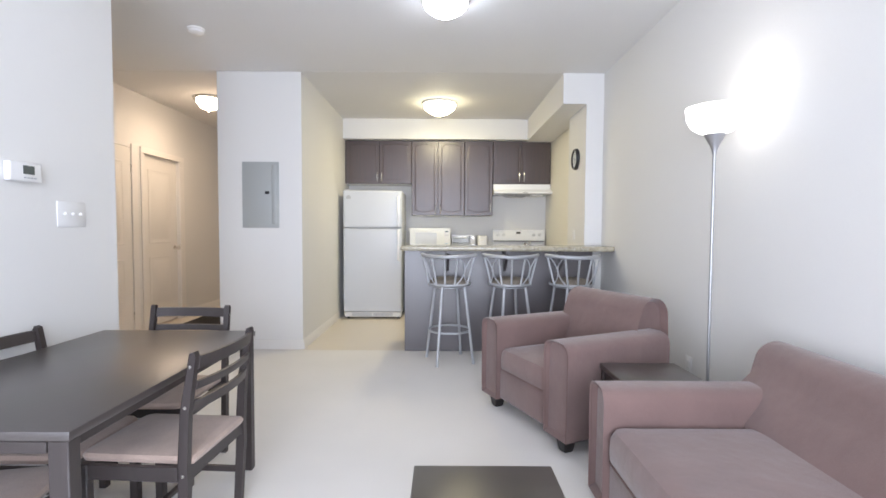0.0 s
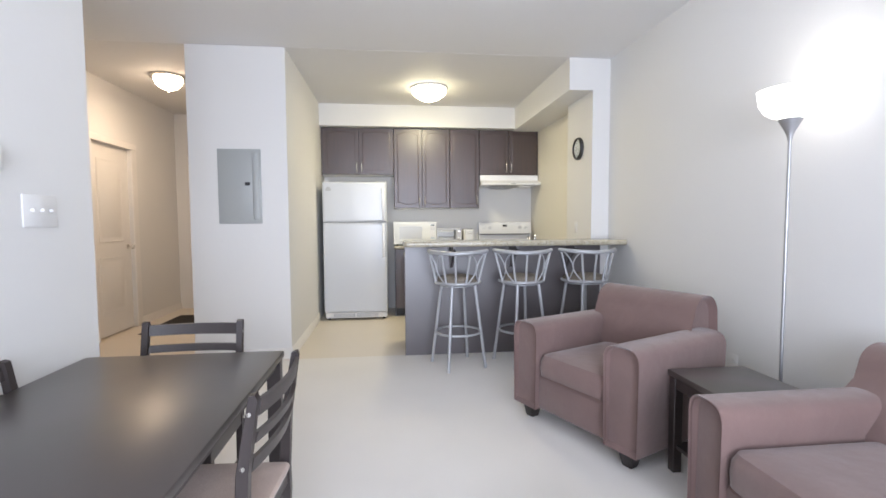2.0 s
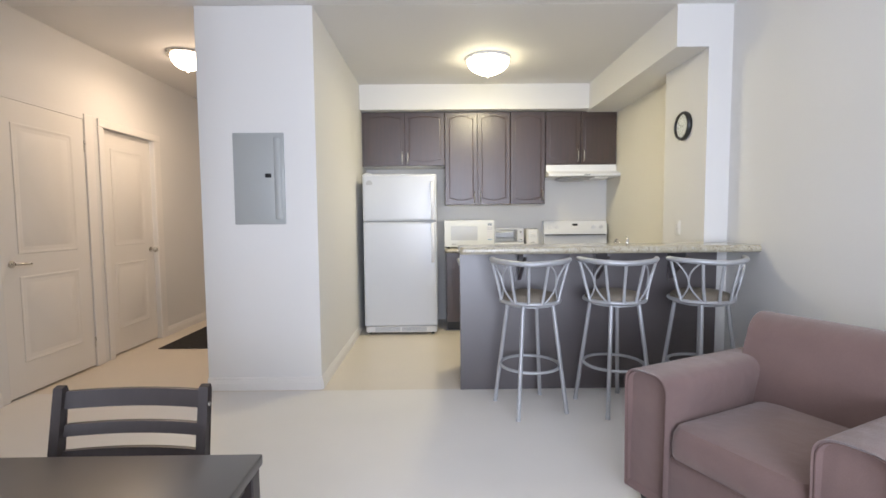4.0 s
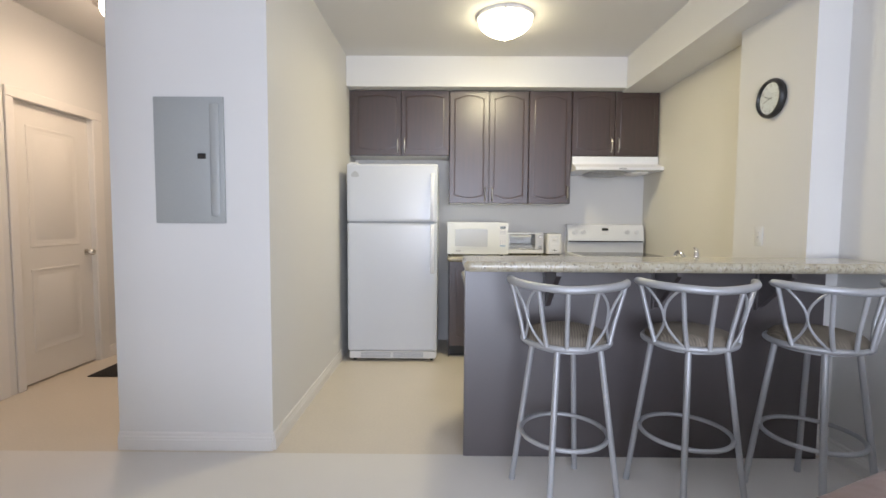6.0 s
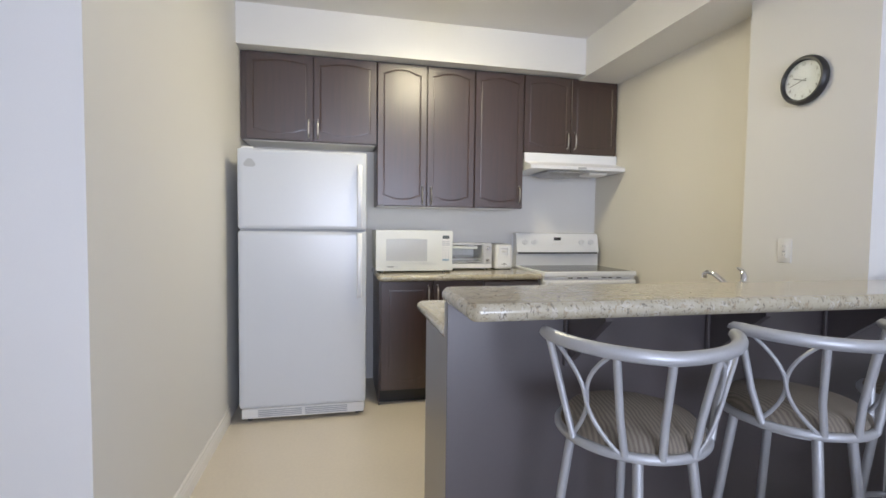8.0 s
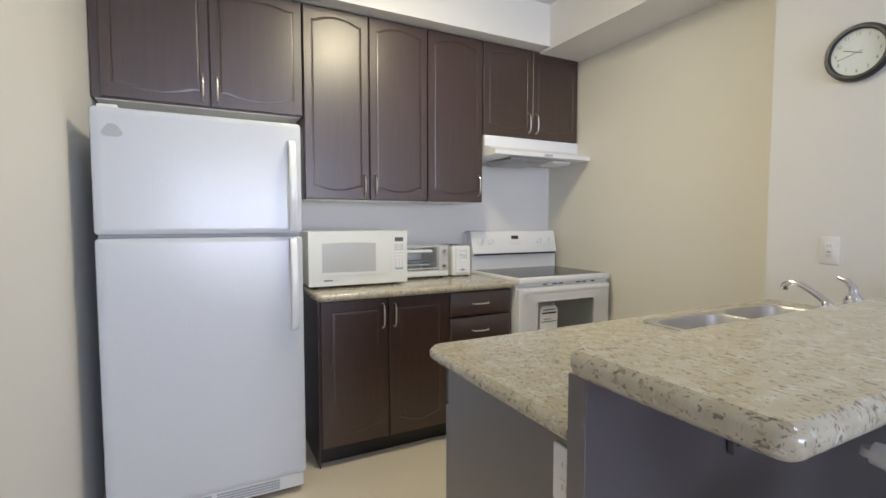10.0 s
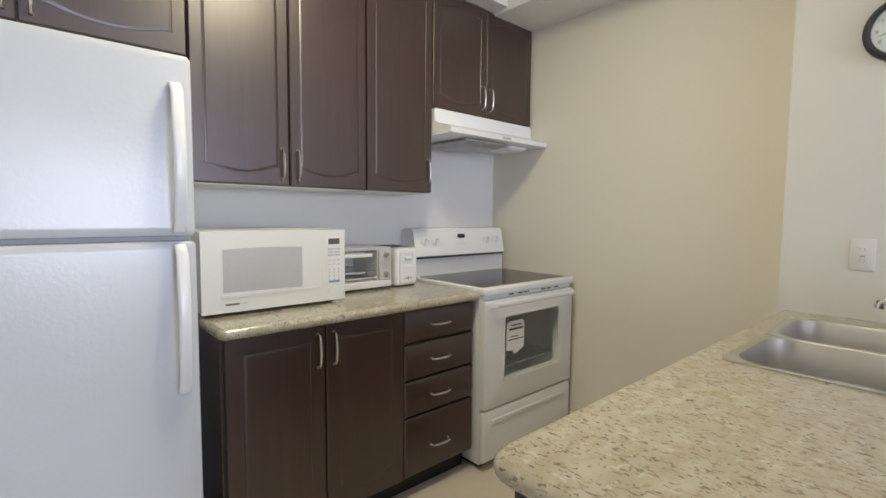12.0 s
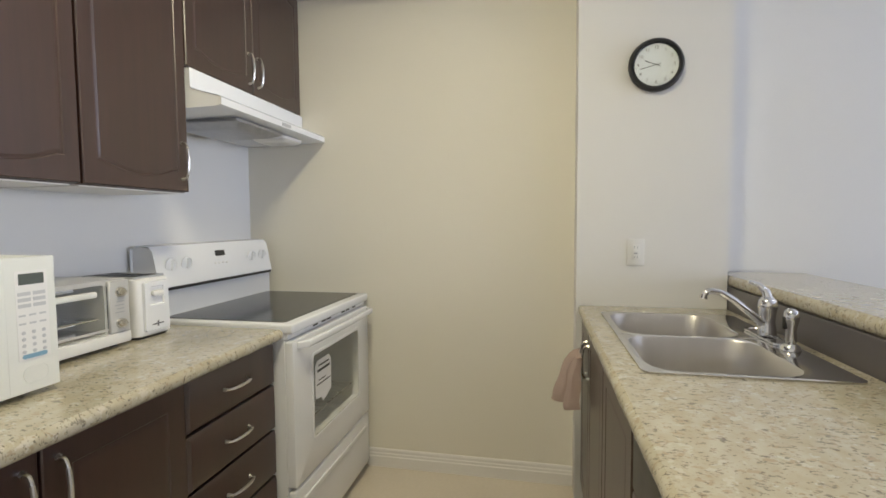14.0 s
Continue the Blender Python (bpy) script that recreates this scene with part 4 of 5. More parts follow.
# ---- sink and tap ----
sn = thing("kitchen_sink", pose(0, 0, 0.915), "stainless steel double-bowl kitchen sink set in the worktop", "sink")
XM = (SX0 + SX1) / 2
for bx0, bx1, ox0, ox1, rr in ((SX0 + 0.024, XM - 0.014, SX0, XM, (0.03, 0.001, 0.001, 0.03)), (XM + 0.014, SX1 - 0.024, XM, SX1, (0.001, 0.03, 0.03, 0.001))):
    by0, by1 = SY0 + 0.105, SY1 - 0.026
    rows = [[(x, y, z) for x, y in rounded(ox0, SY0, ox1, SY1, rr)] for z in (0.001, 0.005)]
    rows.append([(x, y, 0.0062) for x, y in rounded(ox0 + (0.006 if ox0 == SX0 else 0), SY0 + 0.006, ox1 - (0.006 if ox1 == SX1 else 0), SY1 - 0.006, tuple(max(0.001, q - 0.004) for q in rr))])
    edge = [[(x, y, z) for x, y in rounded(bx0 + g, by0 + g, bx1 - g, by1 - g, max(0.02, 0.075 - max(g, 0) * 0.5))] for g, z in ((-0.010, 0.0055), (-0.003, 0.0045), (0.0, 0.0), (0.008, -0.09), (0.012, -0.145), (0.022, -0.168), (0.045, -0.178))]
    part("rim", loops_mesh(rows + edge[:2], None, False, False), POLISHED, sn, "polished steel rim")
    part("bowl", loops_mesh(edge[1:], None, False, True), STEEL, sn)
    part("drain", lathe([(0.042, -0.177), (0.040, -0.1745), (0.028, -0.1765), (0.004, -0.1768)], 24, ((bx0 + bx1) / 2, (by0 + by1) / 2, 0)), CHROME, sn)
fc = thing("faucet", pose(0.840, 5.066, 0.9215), "chrome single-lever kitchen faucet with a swing spout", "faucet")
part("deck_plate", prism(rounded(-0.115, -0.028, 0.115, 0.028, 0.027), "z", 0.0, 0.007, 0.003, 2), CHROME, fc)
part("column", lathe([(0.026, 0.007), (0.025, 0.03), (0.021, 0.05), (0.023, 0.075), (0.027, 0.10), (0.025, 0.118), (0.014, 0.130), (0.003, 0.133)], 28), CHROME, fc)
part("spout", tube([(0, 0.015, 0.045), (-0.004, 0.05, 0.075), (-0.008, 0.10, 0.118), (-0.012, 0.14, 0.142), (-0.014, 0.172, 0.148), (-0.015, 0.190, 0.138), (-0.015, 0.193, 0.122)], [0.014, 0.012, 0.0105, 0.010, 0.010, 0.011, 0.0125], 14), CHROME, fc)
part("lever", tube([(0, 0, 0.118), (0.004, 0.004, 0.145), (0.012, 0.022, 0.166), (0.016, 0.050, 0.176)], [0.015, 0.013, 0.009, 0.006], 12), CHROME, fc)
sp = thing("side_sprayer", pose(0.690, 5.070, 0.9215), "chrome pull-out side sprayer on the sink", "sprayer")
part("escutcheon", lathe([(0.026, 0.0), (0.024, 0.010), (0.016, 0.018)], 24), CHROME, sp)
part("body", lathe([(0.012, 0.016), (0.015, 0.030), (0.013, 0.055), (0.016, 0.075)], 20), CHROME, sp)
part("head", lathe([(0.0165, 0.0755), (0.019, 0.085), (0.0195, 0.100), (0.016, 0.113), (0.008, 0.119), (0.001, 0.120)], 22), CHROME, sp)
part("trigger", box((-0.006, 0.012, 0.060), (0.006, 0.022, 0.096), 0.003, 2), BLACK, sp, "black trigger")

# ---- refrigerator ----
fr = thing("refrigerator", pose(-1.362, 6.552, 0), "white pebbled top-freezer refrigerator", "refrigerator")
FW = 0.780
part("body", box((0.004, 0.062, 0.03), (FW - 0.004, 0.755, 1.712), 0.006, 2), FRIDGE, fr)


def fridge_door(z0, z1):
    rows = []
    for g, y in ((0.004, 0.058), (0.0, 0.052), (0.0, 0.016), (0.004, 0.006), (0.014, 0.0015), (0.035, 0.0), (0.037, 0.0)):
        rows.append([(x, y, z) for x, z in rounded(g, z0 + g * 0.7, FW - g, z1 - g * 0.7, max(0.004, 0.016 - g * 0.3), 4)])
    return loops_mesh(rows)


for name, z0, z1, h0, h1, label in (("freezer_door", 1.226, 1.720, 1.238, 1.640, ""), ("fridge_door", 0.100, 1.214, 0.784, 1.205, "")):
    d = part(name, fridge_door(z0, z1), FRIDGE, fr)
    hx = FW - 0.045
    up = z0 > 1
    pts = [(hx, -0.004, h1), (hx, -0.030, h1 - 0.03), (hx, -0.044, (h0 + h1) / 2), (hx, -0.030, h0 + 0.03), (hx, -0.004, h0)]
    rows = []
    for x, y, z in pts:
        rows.append([(x + px, y + py, z) for px, py in rounded(-0.016, -0.009, 0.016, 0.009, 0.008, 3)])
    part("handle", loops_mesh(rows), WHITE, d, "long white moulded handle")
part("door_gap", box((0.01, 0.03, 1.2145), (FW - 0.01, 0.06, 1.2255)), GREYPRINT, fr)
pts = [(0.033 * (1 + 0.14 * math.cos(radians(3 * (a - 90)))) * math.cos(radians(a)), 0.025 * (1 + 0.14 * math.cos(radians(3 * (a - 90)))) * math.sin(radians(a))) for a in range(0, 360, 12)]
bd = part("badge", prism(pts, "y", -0.0015, 0.002), GREYPRINT, fr, "small grey maker's badge")
bd.matrix_basis = pose(0.072, 0, 1.628)
gr = part("grille", box((0.012, 0.020, 0.028), (FW - 0.012, 0.06, 0.094), 0.004, 1), PLASTIC, fr)
for x0, x1 in ((0.11, 0.375), (0.395, 0.66)):
    for i in range(4):
        part("louvre", box((x0, 0.0165, 0.040 + 0.012 * i), (x1, 0.0198, 0.046 + 0.012 * i)), GREYPRINT, gr)
for x in (0.05, FW - 0.05):
    part("foot", lathe([(0.018, 0), (0.018, 0.03)], 14, (x, 0.09, 0)), BLACK, fr)
    part("foot", lathe([(0.018, 0), (0.018, 0.03)], 14, (x, 0.70, 0)), BLACK, fr)
part("hinge_cover", box((0.02, 0.03, 1.7205), (0.09, 0.10, 1.735), 0.006, 2), PLASTIC, fr)

# ---- range and hood ----
RX0, RW = 0.704, 0.758
rg = thing("range", pose(RX0, 6.640, 0), "white electric range with a black glass cooktop", "stove")
rows = [[(x, y, z) for x, z in rounded(x0, z0, x1, z1, r)] for y, x0, z0, x1, z1, r in ((0.66, 0.004, 0.03, RW - 0.004, 0.893, 0.003), (0.035, 0.004, 0.03, RW - 0.004, 0.893, 0.003), (0.035, 0.095, 0.36, RW - 0.095, 0.83, 0.02))]
part("body", loops_mesh(rows, None, True, False), WHITE, rg)
rows = [[(x, y, z) for x, z in rounded(0.095, 0.36, RW - 0.095, 0.83, 0.02)] for y in (0.036, 0.45)]
cv = part("oven_cavity", loops_mesh(rows, None, False, True), CAVITY, rg, "grey enamelled oven interior")
for z in (0.49,):
    bm = tube([(0.10, 0.06, z), (RW - 0.10, 0.06, z), (RW - 0.10, 0.43, z), (0.10, 0.43, z)], 0.0035, 6, None, True)
    for i in range(1, 13):
        tube([(0.10 + (RW - 0.20) * i / 13, 0.06, z), (0.10 + (RW - 0.20) * i / 13, 0.43, z)], 0.002, 5, bm)
    part("oven_rack", bm, NICKEL, cv)
ctf = part("cooktop_frame", box((0, 0.0, 0.895), (RW, 0.655, 0.932), 0.008, 3), WHITE, rg)
part("cooktop_glass", prism(rounded(0.028, 0.045, RW - 0.028, 0.555, 0.012), "z", 0.9305, 0.9345), BLACKGLASS, ctf, "black ceramic glass")
part("vent_strip", box((0.006, 0.022, 0.874), (RW - 0.006, 0.036, 0.8945)), WHITE, rg)
for x in (0.20, 0.275, 0.325, 0.475, 0.525, 0.60):
    part("vent_slot", box((x, 0.0205, 0.881), (x + 0.038, 0.0225, 0.888)), BLACK, rg)
rows = [[(x, y, z) for x, z in rounded(x0, z0, x1, z1, r)] for y, x0, z0, x1, z1, r in ((0.034, 0.150, 0.452, 0.612, 0.775, 0.016), (0.034, 0.006, 0.320, RW - 0.006, 0.868, 0.009), (0.009, 0.004, 0.318, RW - 0.004, 0.870, 0.011), (0.003, 0.006, 0.320, RW - 0.006, 0.868, 0.010), (0.0, 0.013, 0.327, RW - 0.013, 0.861, 0.008), (0.0, 0.150, 0.452, 0.612, 0.775, 0.016), (0.034, 0.150, 0.452, 0.612, 0.775, 0.016))]
bm = loops_mesh(rows, None, False, False)
bmesh.ops.remove_doubles(bm, verts=bm.verts, dist=1e-6)
dr = part("oven_door", bm, WHITE, rg)
part("oven_window", prism(rounded(0.151, 0.453, 0.611, 0.774, 0.015), "y", -0.0012, 0.003), OVENPANE, dr, "tinted oven glass").visible_shadow = False
rows = []
for g, y in ((-0.014, 0.0005), (-0.012, -0.0035), (-0.003, -0.0040), (0.0, -0.0015)):
    rows.append([(x, y, z) for x, z in rounded(0.150 + g, 0.452 + g, 0.612 - g, 0.775 - g, 0.018 - g * 0.5)])
part("window_trim", loops_mesh(rows, None, False, False), WHITE, dr)
pts = [(0.03, 0.0, 0.848), (0.05, -0.032, 0.852), (0.20, -0.040, 0.853), (RW - 0.20, -0.040, 0.853), (RW - 0.05, -0.032, 0.852), (RW - 0.03, 0.0, 0.848)]
part("handle", loops_mesh([[(x, y + py, z + pz) for py, pz in rounded(-0.010, -0.014, 0.010, 0.014, 0.009, 3)] for x, y, z in pts]), WHITE, dr, "white bar handle")
lb = part("energy_label", prism([(0.160, 0.60), (0.21, 0.592), (0.222, 0.572), (0.25, 0.578), (0.300, 0.60), (0.302, 0.725), (0.285, 0.748), (0.175, 0.748), (0.160, 0.728)], "y", -0.0034, -0.0022), PAPER, dr, "white paper label")
for z0, z1, x0, x1 in ((0.722, 0.728, 0.19, 0.28), (0.700, 0.710, 0.178, 0.288), (0.664, 0.668, 0.19, 0.25), (0.648, 0.653, 0.172, 0.292)):
    part("print", box((x0, -0.0040, z0), (x1, -0.0034, z1)), BLACK, lb)
dw_ = part("storage_drawer", box((0.004, 0.003, 0.045), (RW - 0.004, 0.034, 0.308), 0.009, 3), WHITE, rg)
part("drawer_rib", box((0.06, -0.005, 0.235), (RW - 0.06, 0.004, 0.262), 0.008, 3), WHITE, dw_)
part("toe_base", box((0.03, 0.06, 0), (RW - 0.03, 0.60, 0.03)), BLACK, rg)
prof = [(0.56, 0.917), (0.560, 1.030), (0.545, 1.050), (0.572, 1.190), (0.590, 1.208), (0.640, 1.212), (0.672, 1.200), (0.676, 0.917)]
bg = part("backguard", prism(prof, "x", 0.0, RW, 0.010, 3), WHITE, rg)
part("shadow_gap", box((0.012, 0.5425, 1.036), (RW - 0.012, 0.56, 1.047)), BLACK, bg)
for x in (0.072, 0.155, 0.595, 0.685):
    k = part("knob", lathe([(0.028, 0.0), (0.028, 0.003), (0.025, 0.005), (0.002, 0.0055)], 28), WHITE, bg)
    k.matrix_basis = pose(x, 0.558, 1.135, 100)
    half = [(-0.003, -0.021)] + [(-0.003 + 0.020 * math.cos(radians(a)), 0.021 * math.sin(radians(a))) for a in range(-90, 91, 15)] + [(-0.003, 0.021)]
    part("knob_grip", prism(half[1:-1], "z", 0.005, 0.016, 0.003, 2), WHITE, k)
ds = part("display", box((-0.032, -0.003, -0.013), (0.032, 0.004, 0.013), 0.003, 1), BLACK, bg)
ds.matrix_basis = pose(0.375, 0.566, 1.162, -11)
for i in range(4):
    kk = part("button", box((-0.008, -0.002, -0.004), (0.008, 0.003, 0.004), 0.002, 1), PLASTIC, bg)
    kk.matrix_basis = pose(0.335 + 0.026 * i, 0.557, 1.118, -11)

hd = thing("range_hood", pose(0.681, 0, 0), "white under-cabinet range hood with a flared lip", "range hood")
HW = 0.812
prof = [(7.326, 1.706), (6.900, 1.712), (6.878, 1.716), (6.876, 1.740), (6.886, 1.748), (6.995, 1.778), (7.002, 1.786), (7.002, 1.853), (7.326, 1.853)]
part("canopy", prism(prof, "x", 0.0, HW, 0.003, 1), WHITE, hd)
rows = [[(x, y, z) for x, y in rounded(0.16 + g, 6.93 + g * 0.6, 0.50 - g, 7.25 - g * 0.6, 0.01, 2)] for g, z in ((0.0, 1.7055), (0.004, 1.696), (0.055, 1.676))]
part("filter", loops_mesh(rows), FOIL, hd, "grey metal grease filter")
rows = [[(x, y, z) for x, y in rounded(0.53 + g, 6.94 + g, 0.70 - g, 7.12 - g, 0.02, 4)] for g, z in ((0.0, 1.7055), (0.002, 1.694), (0.016, 1.683), (0.04, 1.680))]
part("lamp_lens", loops_mesh(rows), PLASTIC, hd, "milky plastic lamp lens")
part("control", box((0.40, 6.8745, 1.721), (0.47, 6.8765, 1.735)), GREYPRINT, hd)

# ---- small appliances ----
mw = thing("microwave", pose(-0.497, 6.872, 0.915), "cream countertop microwave oven with a grey window", "microwave")
MWW, MWH, MB = 0.566, 0.296, 0.014
part("housing", box((0.002, 0.022, MB), (MWW - 0.002, 0.405, MB + MWH), 0.006, 2), CREAM, mw)
for x in (0.05, MWW - 0.05):
    for y in (0.06, 0.36):
        part("foot", lathe([(0.014, 0), (0.012, MB + 0.002)], 12, (x, y, 0)), BLACK, mw)
md = part("door", box((0.0, 0.0, MB), (0.4620, 0.021, MB + MWH), 0.0003, 1), CREAM, mw)
win = [(0.073, MB + 0.074), (0.374, MB + 0.070)] + [(0.374 - 0.301 * k / 10, MB + 0.230 + 0.005 * (1 - (k / 5 - 1) ** 2)) for k in range(11)]
part("window", prism(win, "y", -0.0008, 0.004), MESHWIN, md, "grey perforated window")
sill = [(0.066, MB + 0.056), (0.440, MB + 0.054), (0.440, MB + 0.062), (0.066, MB + 0.066)]
part("door_ledge", prism(sill, "y", -0.004, 0.002, 0.001, 1), CREAM, md)
part("maker_mark", box((0.080, -0.0012, MB + 0.026), (0.128, 0.001, MB + 0.033)), SLATE, md)
part("maker_mark", box((0.134, -0.0012, MB + 0.028), (0.160, 0.001, MB + 0.031)), KEYGREY, md)
pp = part("control_panel", box((0.4621, 0.0, MB), (MWW, 0.021, MB + MWH), 0.0003, 1), CREAM, mw)
part("keypad", box((0.482, -0.0007, MB + 0.070), (0.549, 0.001, MB + 0.266), 0.0003, 1), PLASTIC, pp)
part("display", box((0.489, -0.0016, MB + 0.236), (0.541, 0.0, MB + 0.260)), SCREEN, pp)
for r in range(3):
    for c in range(2):
        part("key", box((0.486 + 0.031 * c, -0.0014, MB + 0.212 - 0.013 * r), (0.512 + 0.031 * c, -0.0006, MB + 0.220 - 0.013 * r)), KEYGREY, pp)
for r in range(2):
    for c in range(3):
        part("key", box((0.486 + 0.021 * c, -0.0014, MB + 0.167 - 0.018 * r), (0.500 + 0.021 * c, -0.0006, MB + 0.171 - 0.018 * r)), KEYGREY, pp)
for r in range(4):
    for c in range(3):
        k = part("key", lathe([(0.0042, 0), (0.0040, 0.0008), (0.001, 0.0010)], 10), KEYGREY, pp)
        k.matrix_basis = pose(0.494 + 0.021 * c, -0.0006, MB + 0.131 - 0.014 * r, 90)
part("start_key", prism(rounded(0.489, MB + 0.074, 0.541, MB + 0.0835, 0.0046, 4), "y", -0.0016, -0.0006), BLUE, pp, "blue start key")
part("door_release", prism(rounded(0.489, MB + 0.020, 0.541, MB + 0.056, 0.016, 4), "y", -0.0018, 0.001, 0.0008, 1), CREAM, pp)

to = thing("toaster_oven", pose(0.095, 7.045, 0.915), "white toaster oven with a glass door", "toaster oven")
TOW = 0.340
rows = [[(x, y, z) for x, z in rounded(x0, z0, x1, z1, r, 4)] for y, x0, z0, x1, z1, r in ((0.265, 0.006, 0.016, TOW - 0.006, 0.208, 0.010), (0.258, 0.0, 0.012, TOW, 0.212, 0.012), (0.0125, 0.0, 0.012, TOW, 0.212, 0.008), (0.0125, 0.012, 0.050, 0.262, 0.198, 0.006), (0.235, 0.016, 0.052, 0.258, 0.196, 0.006))]
part("housing", loops_mesh(rows), SILVERPAINT, to, "silver-grey painted housing")
part("front_frame", box((0.0, -0.002, 0.012), (TOW, 0.012, 0.046), 0.004, 2), PLASTIC, to)
part("glass_door", prism(rounded(0.014, 0.052, 0.260, 0.196, 0.005, 3), "y", -0.003, 0.001), OVENPANE, to, "clear glass door").visible_shadow = False
part("door_handle", box((0.020, -0.020, 0.168), (0.215, -0.0035, 0.186), 0.005, 2), CREAM, to)
part("door_rail", box((0.014, -0.006, 0.060), (0.258, -0.0035, 0.068), 0.002, 1), SILVERPAINT, to)
bm = bmesh.new()
for k in range(12):
    tube([(0.022 + 0.021 * k, 0.022, 0.096), (0.022 + 0.021 * k, 0.225, 0.096)], 0.0016, 5, bm)
for y in (0.022, 0.225):
    tube([(0.018, y, 0.098), (0.257, y, 0.098)], 0.0024, 6, bm)
part("wire_rack", bm, CHROME, to)
part("crumb_tray", box((0.020, 0.016, 0.053), (0.254, 0.230, 0.058), 0.001, 1), POLISHED, to)
for z in (0.075, 0.178):
    part("heating_tube", tube([(0.018, 0.12, z), (0.256, 0.12, z)], 0.005, 8), PLASTIC, to)
cp = part("control_panel", box((0.268, -0.001, 0.047), (TOW - 0.001, 0.012, 0.208), 0.003, 1), SILVERPAINT, to)
for z in (0.172, 0.075):
    k = part("knob", lathe([(0.016, 0), (0.015, 0.010), (0.012, 0.014), (0.001, 0.0145)], 18), NICKEL, cp)
    k.matrix_basis = pose(0.304, -0.001, z, 90)
for k in range(4):
    part("print", box((0.286 + 0.006 * (k % 2), -0.0016, 0.108 + 0.011 * k), (0.318, -0.0009, 0.111 + 0.011 * k)), GREYPRINT, cp)
for x in (0.03, TOW - 0.03):
    for y in (0.04, 0.23):
        part("foot", lathe([(0.012, 0), (0.010, 0.014)], 10, (x, y, 0)), BLACK, to)

ts = thing("toaster", pose(0.540, 7.155, 0.915), "white two-slice toaster seen end on", "toaster")
rows = []
for z, g in ((0.007, 0.006), (0.011, 0.001), (0.03, 0.0), (0.182, 0.003), (0.196, 0.005), (0.200, 0.010)):
    rows.append([(x, y, z) for x, y in rounded(-0.074 + g, -0.105 + g, 0.074 - g, 0.135 - g, (0.022, 0.022, 0.012, 0.012))])
bdy = part("shell", loops_mesh(rows), PLASTIC, ts)
tp = part("top_plate", prism(rounded(-0.066, -0.088, 0.066, 0.124, 0.012), "z", 0.2005, 0.2065, 0.002, 1), GREYPRINT, ts, "grey metal top plate")
for x in (-0.026, 0.026):
    part("slot", box((x - 0.014, -0.07, 0.2060), (x + 0.014, 0.10, 0.2075)), BLACK, tp)
rows = [[(x, y, z) for x, z in rounded(-x1, z0, x1, z1, r, 3)] for y, x1, z0, z1, r in ((-0.104, 0.052, 0.022, 0.190, 0.008), (-0.113, 0.049, 0.025, 0.187, 0.008), (-0.113, 0.030, 0.108, 0.172, 0.004), (-0.1065, 0.028, 0.110, 0.170, 0.004))]
part("face_plate", loops_mesh(rows), WHITE, bdy)
part("lever", box((-0.022, -0.122, 0.140), (0.022, -0.107, 0.158), 0.005, 2), PLASTIC, bdy)
part("mark", box((-0.024, -0.1140, 0.042), (0.024, -0.1131, 0.046)), SLATE, bdy)
part("mark", box((-0.003, -0.1140, 0.036), (0.003, -0.1131, 0.0415)), SLATE, bdy)
part("mark", box((-0.003, -0.1140, 0.0465), (0.003, -0.1131, 0.054)), SLATE, bdy)
part("base", prism(rounded(-0.066, -0.098, 0.066, 0.128, 0.03), "z", 0.0, 0.0065), BLACK, ts)

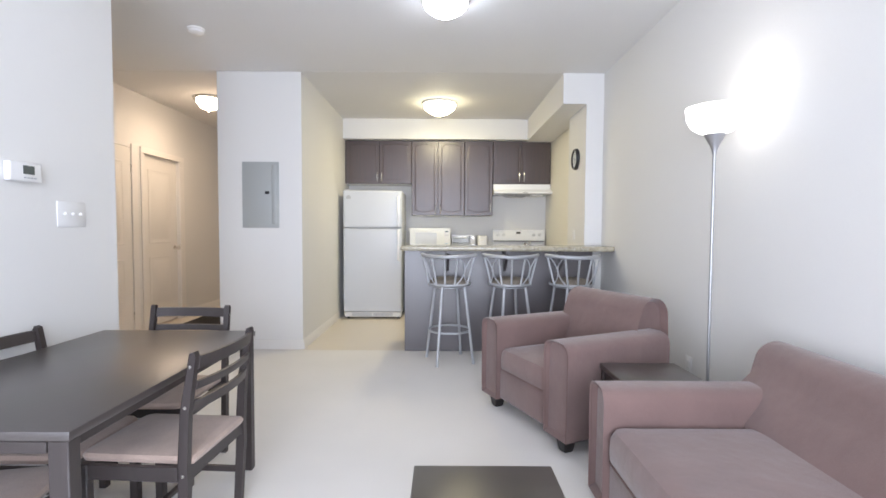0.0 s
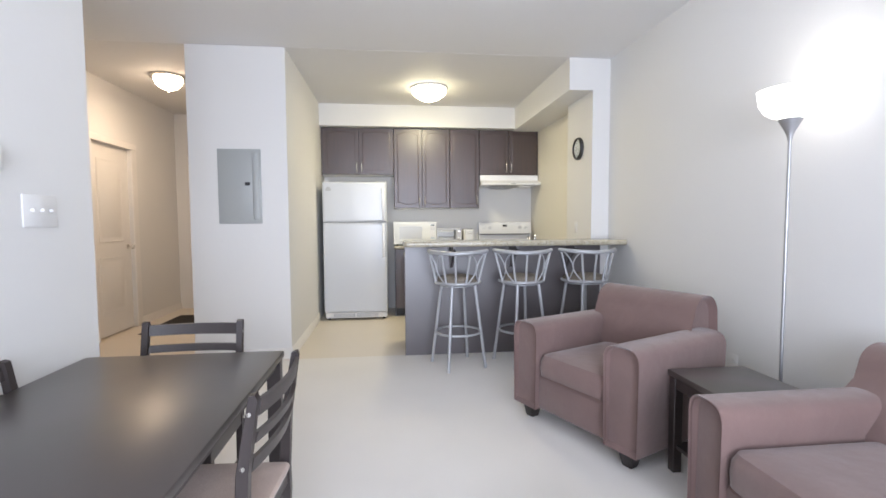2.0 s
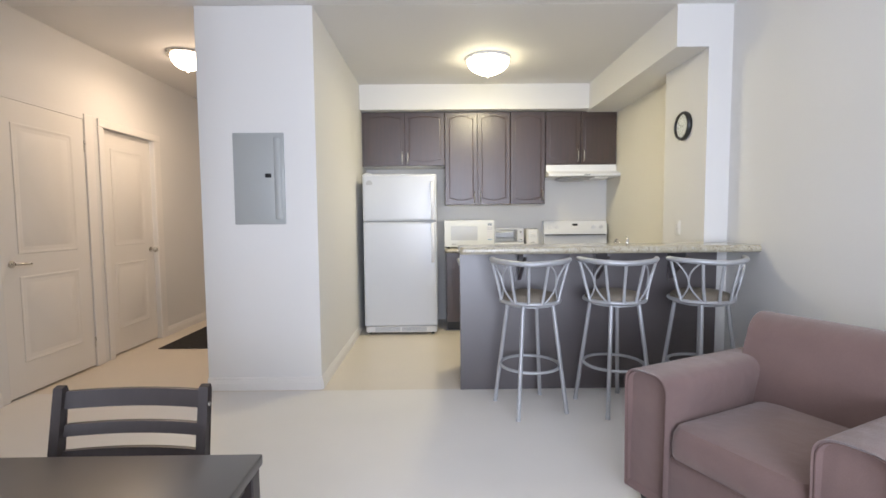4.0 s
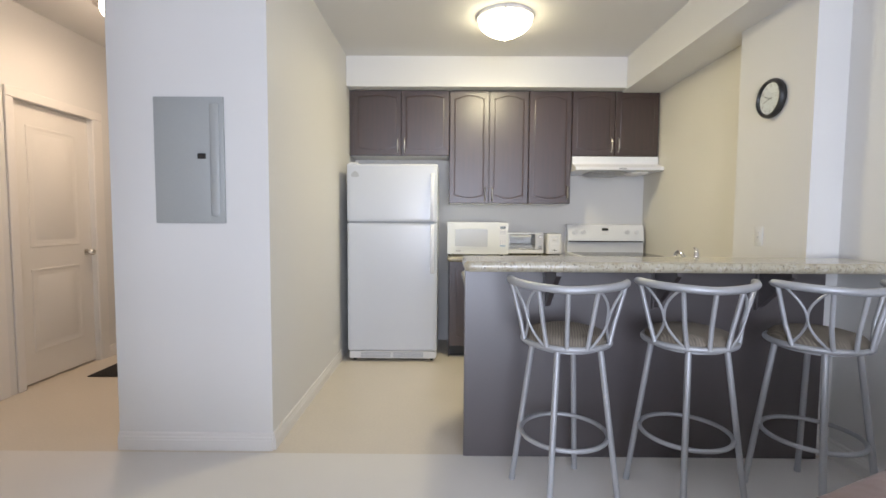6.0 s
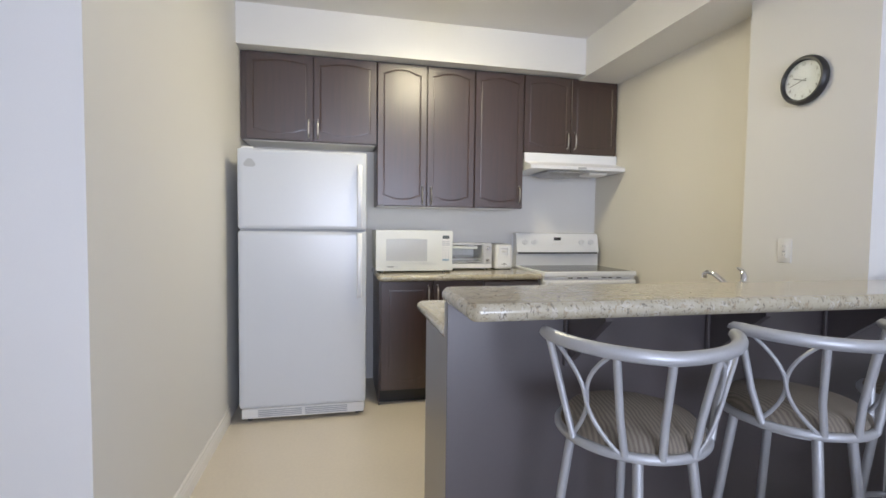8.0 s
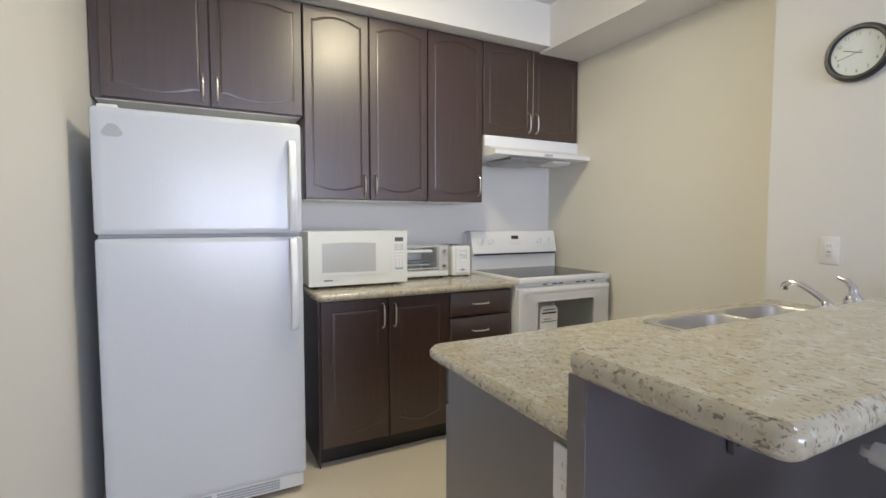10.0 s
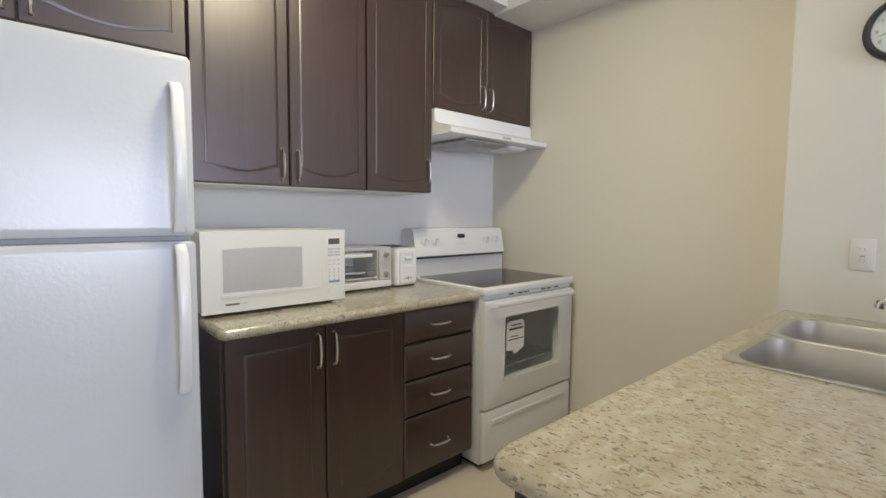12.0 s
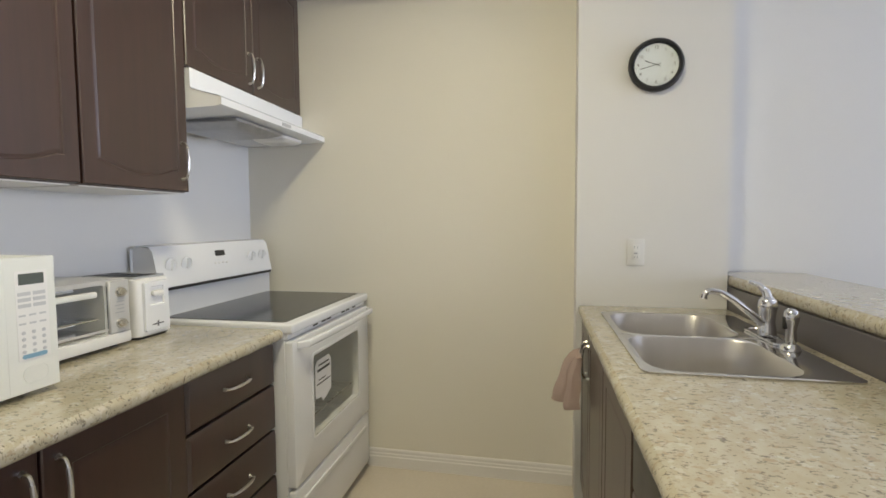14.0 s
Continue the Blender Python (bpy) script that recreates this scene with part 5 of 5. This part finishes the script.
# ---- bar stools ----
def bar_stool():
    """A swivel stool that faces +y; its back curves round -y."""
    s = thing("bar_stool", pose(0, 0, 0), "satin grey metal swivel bar stool with striped round seat", "bar stool", "bar stools at the breakfast bar")
    part("seat_ring", tube(ring_points(0.188, 0.715), 0.0125, 10, None, True), STOOLMETAL, s)
    part("swivel_plate", lathe([(0.11, 0.682), (0.150, 0.685), (0.150, 0.693), (0.10, 0.696)], 28), STOOLMETAL, s)
    part("seat_pan", lathe([(0.05, 0.697), (0.182, 0.703), (0.184, 0.712)], 36), BLACK, s)
    part("cushion", lathe([(0.178, 0.712), (0.184, 0.722), (0.180, 0.736), (0.162, 0.756), (0.11, 0.770), (0.05, 0.776), (0.002, 0.777)], 40), STRIPES, s, "striped grey-brown fabric seat")
    for i in range(4):
        a = radians(-117 + 89.5 * i)
        d = (math.cos(a), math.sin(a))
        leg = part("leg", tube([(0.148 * d[0], 0.148 * d[1], 0.704), (0.160 * d[0], 0.160 * d[1], 0.62), (0.242 * d[0], 0.242 * d[1], 0.012)], 0.0130, 12), STOOLMETAL, s)
        part("foot_cap", tube([(0.240 * d[0], 0.240 * d[1], 0.018), (0.244 * d[0], 0.244 * d[1], 0.0)], 0.0145, 12), GREYPRINT, leg)
    part("foot_ring", tube(ring_points(0.190, 0.290), 0.010, 10, None, True), STOOLMETAL, s)

    def rail(a, z=0.966, r=0.251):
        return Vector((r * math.sin(a), -r * math.cos(a) * 0.93, z + 0.012 * abs(a)))

    def base(a):
        return Vector((0.194 * math.sin(a), -0.194 * math.cos(a), 0.718))
    span = radians(79)
    part("top_rail", tube([rail(span * (i / 14 - 1)) for i in range(29)], [0.0145] + [0.0168] * 27 + [0.0145], 12), STOOLMETAL, s)
    for q in (-1, 1):
        part("end_cap", lathe([(0.0145, -0.004), (0.012, 0.006), (0.002, 0.008)], 12, rail(q * span)), STOOLMETAL, s)
    for deg in (-74, -28, 0, 28, 74):
        a = radians(deg)
        part("spindle", tube([base(a * 0.88), base(a * 0.95).lerp(rail(a), 0.35) + Vector((math.sin(a), -math.cos(a), 0)) * -0.006, rail(a)], 0.0095, 10), STOOLMETAL, s)
    for q in (-1, 1):
        # two bowed wires that cross halfway up between the outer spindles
        for way in (-1, 1):
            pts = []
            for i in range(17):
                u = 2 * i / 16 - 1
                a = radians(48.5 + way * 21.0 * math.copysign(abs(u) ** 1.9, u))
                pts.append(base(q * a).lerp(rail(q * a), i / 16) + Vector((math.sin(q * a), -math.cos(a), 0)) * (0.004 * way - 0.004))
            part("curl", tube(pts, 0.0054, 8), STOOLMETAL, s)
    return s


def swivel(stool, degrees):
    """Turns a stool's seat and back on its legs."""
    for o in stool.children:
        if o.name.split(".")[0] in ("seat_ring", "cushion", "seat_pan", "top_rail", "end_cap", "spindle", "curl"):
            o.matrix_basis = pose(0, 0, 0, 0, 0, degrees)


stools = [bar_stool()]
stools[0].matrix_basis = pose(0.026, 4.615, 0)
stools.append(copy_thing(stools[0], pose(0.580, 4.625, 0)))
stools.append(copy_thing(stools[0], pose(1.138, 4.605, 0)))
for stool, degrees in zip(stools, (-13, -4, 2)):
    swivel(stool, degrees)
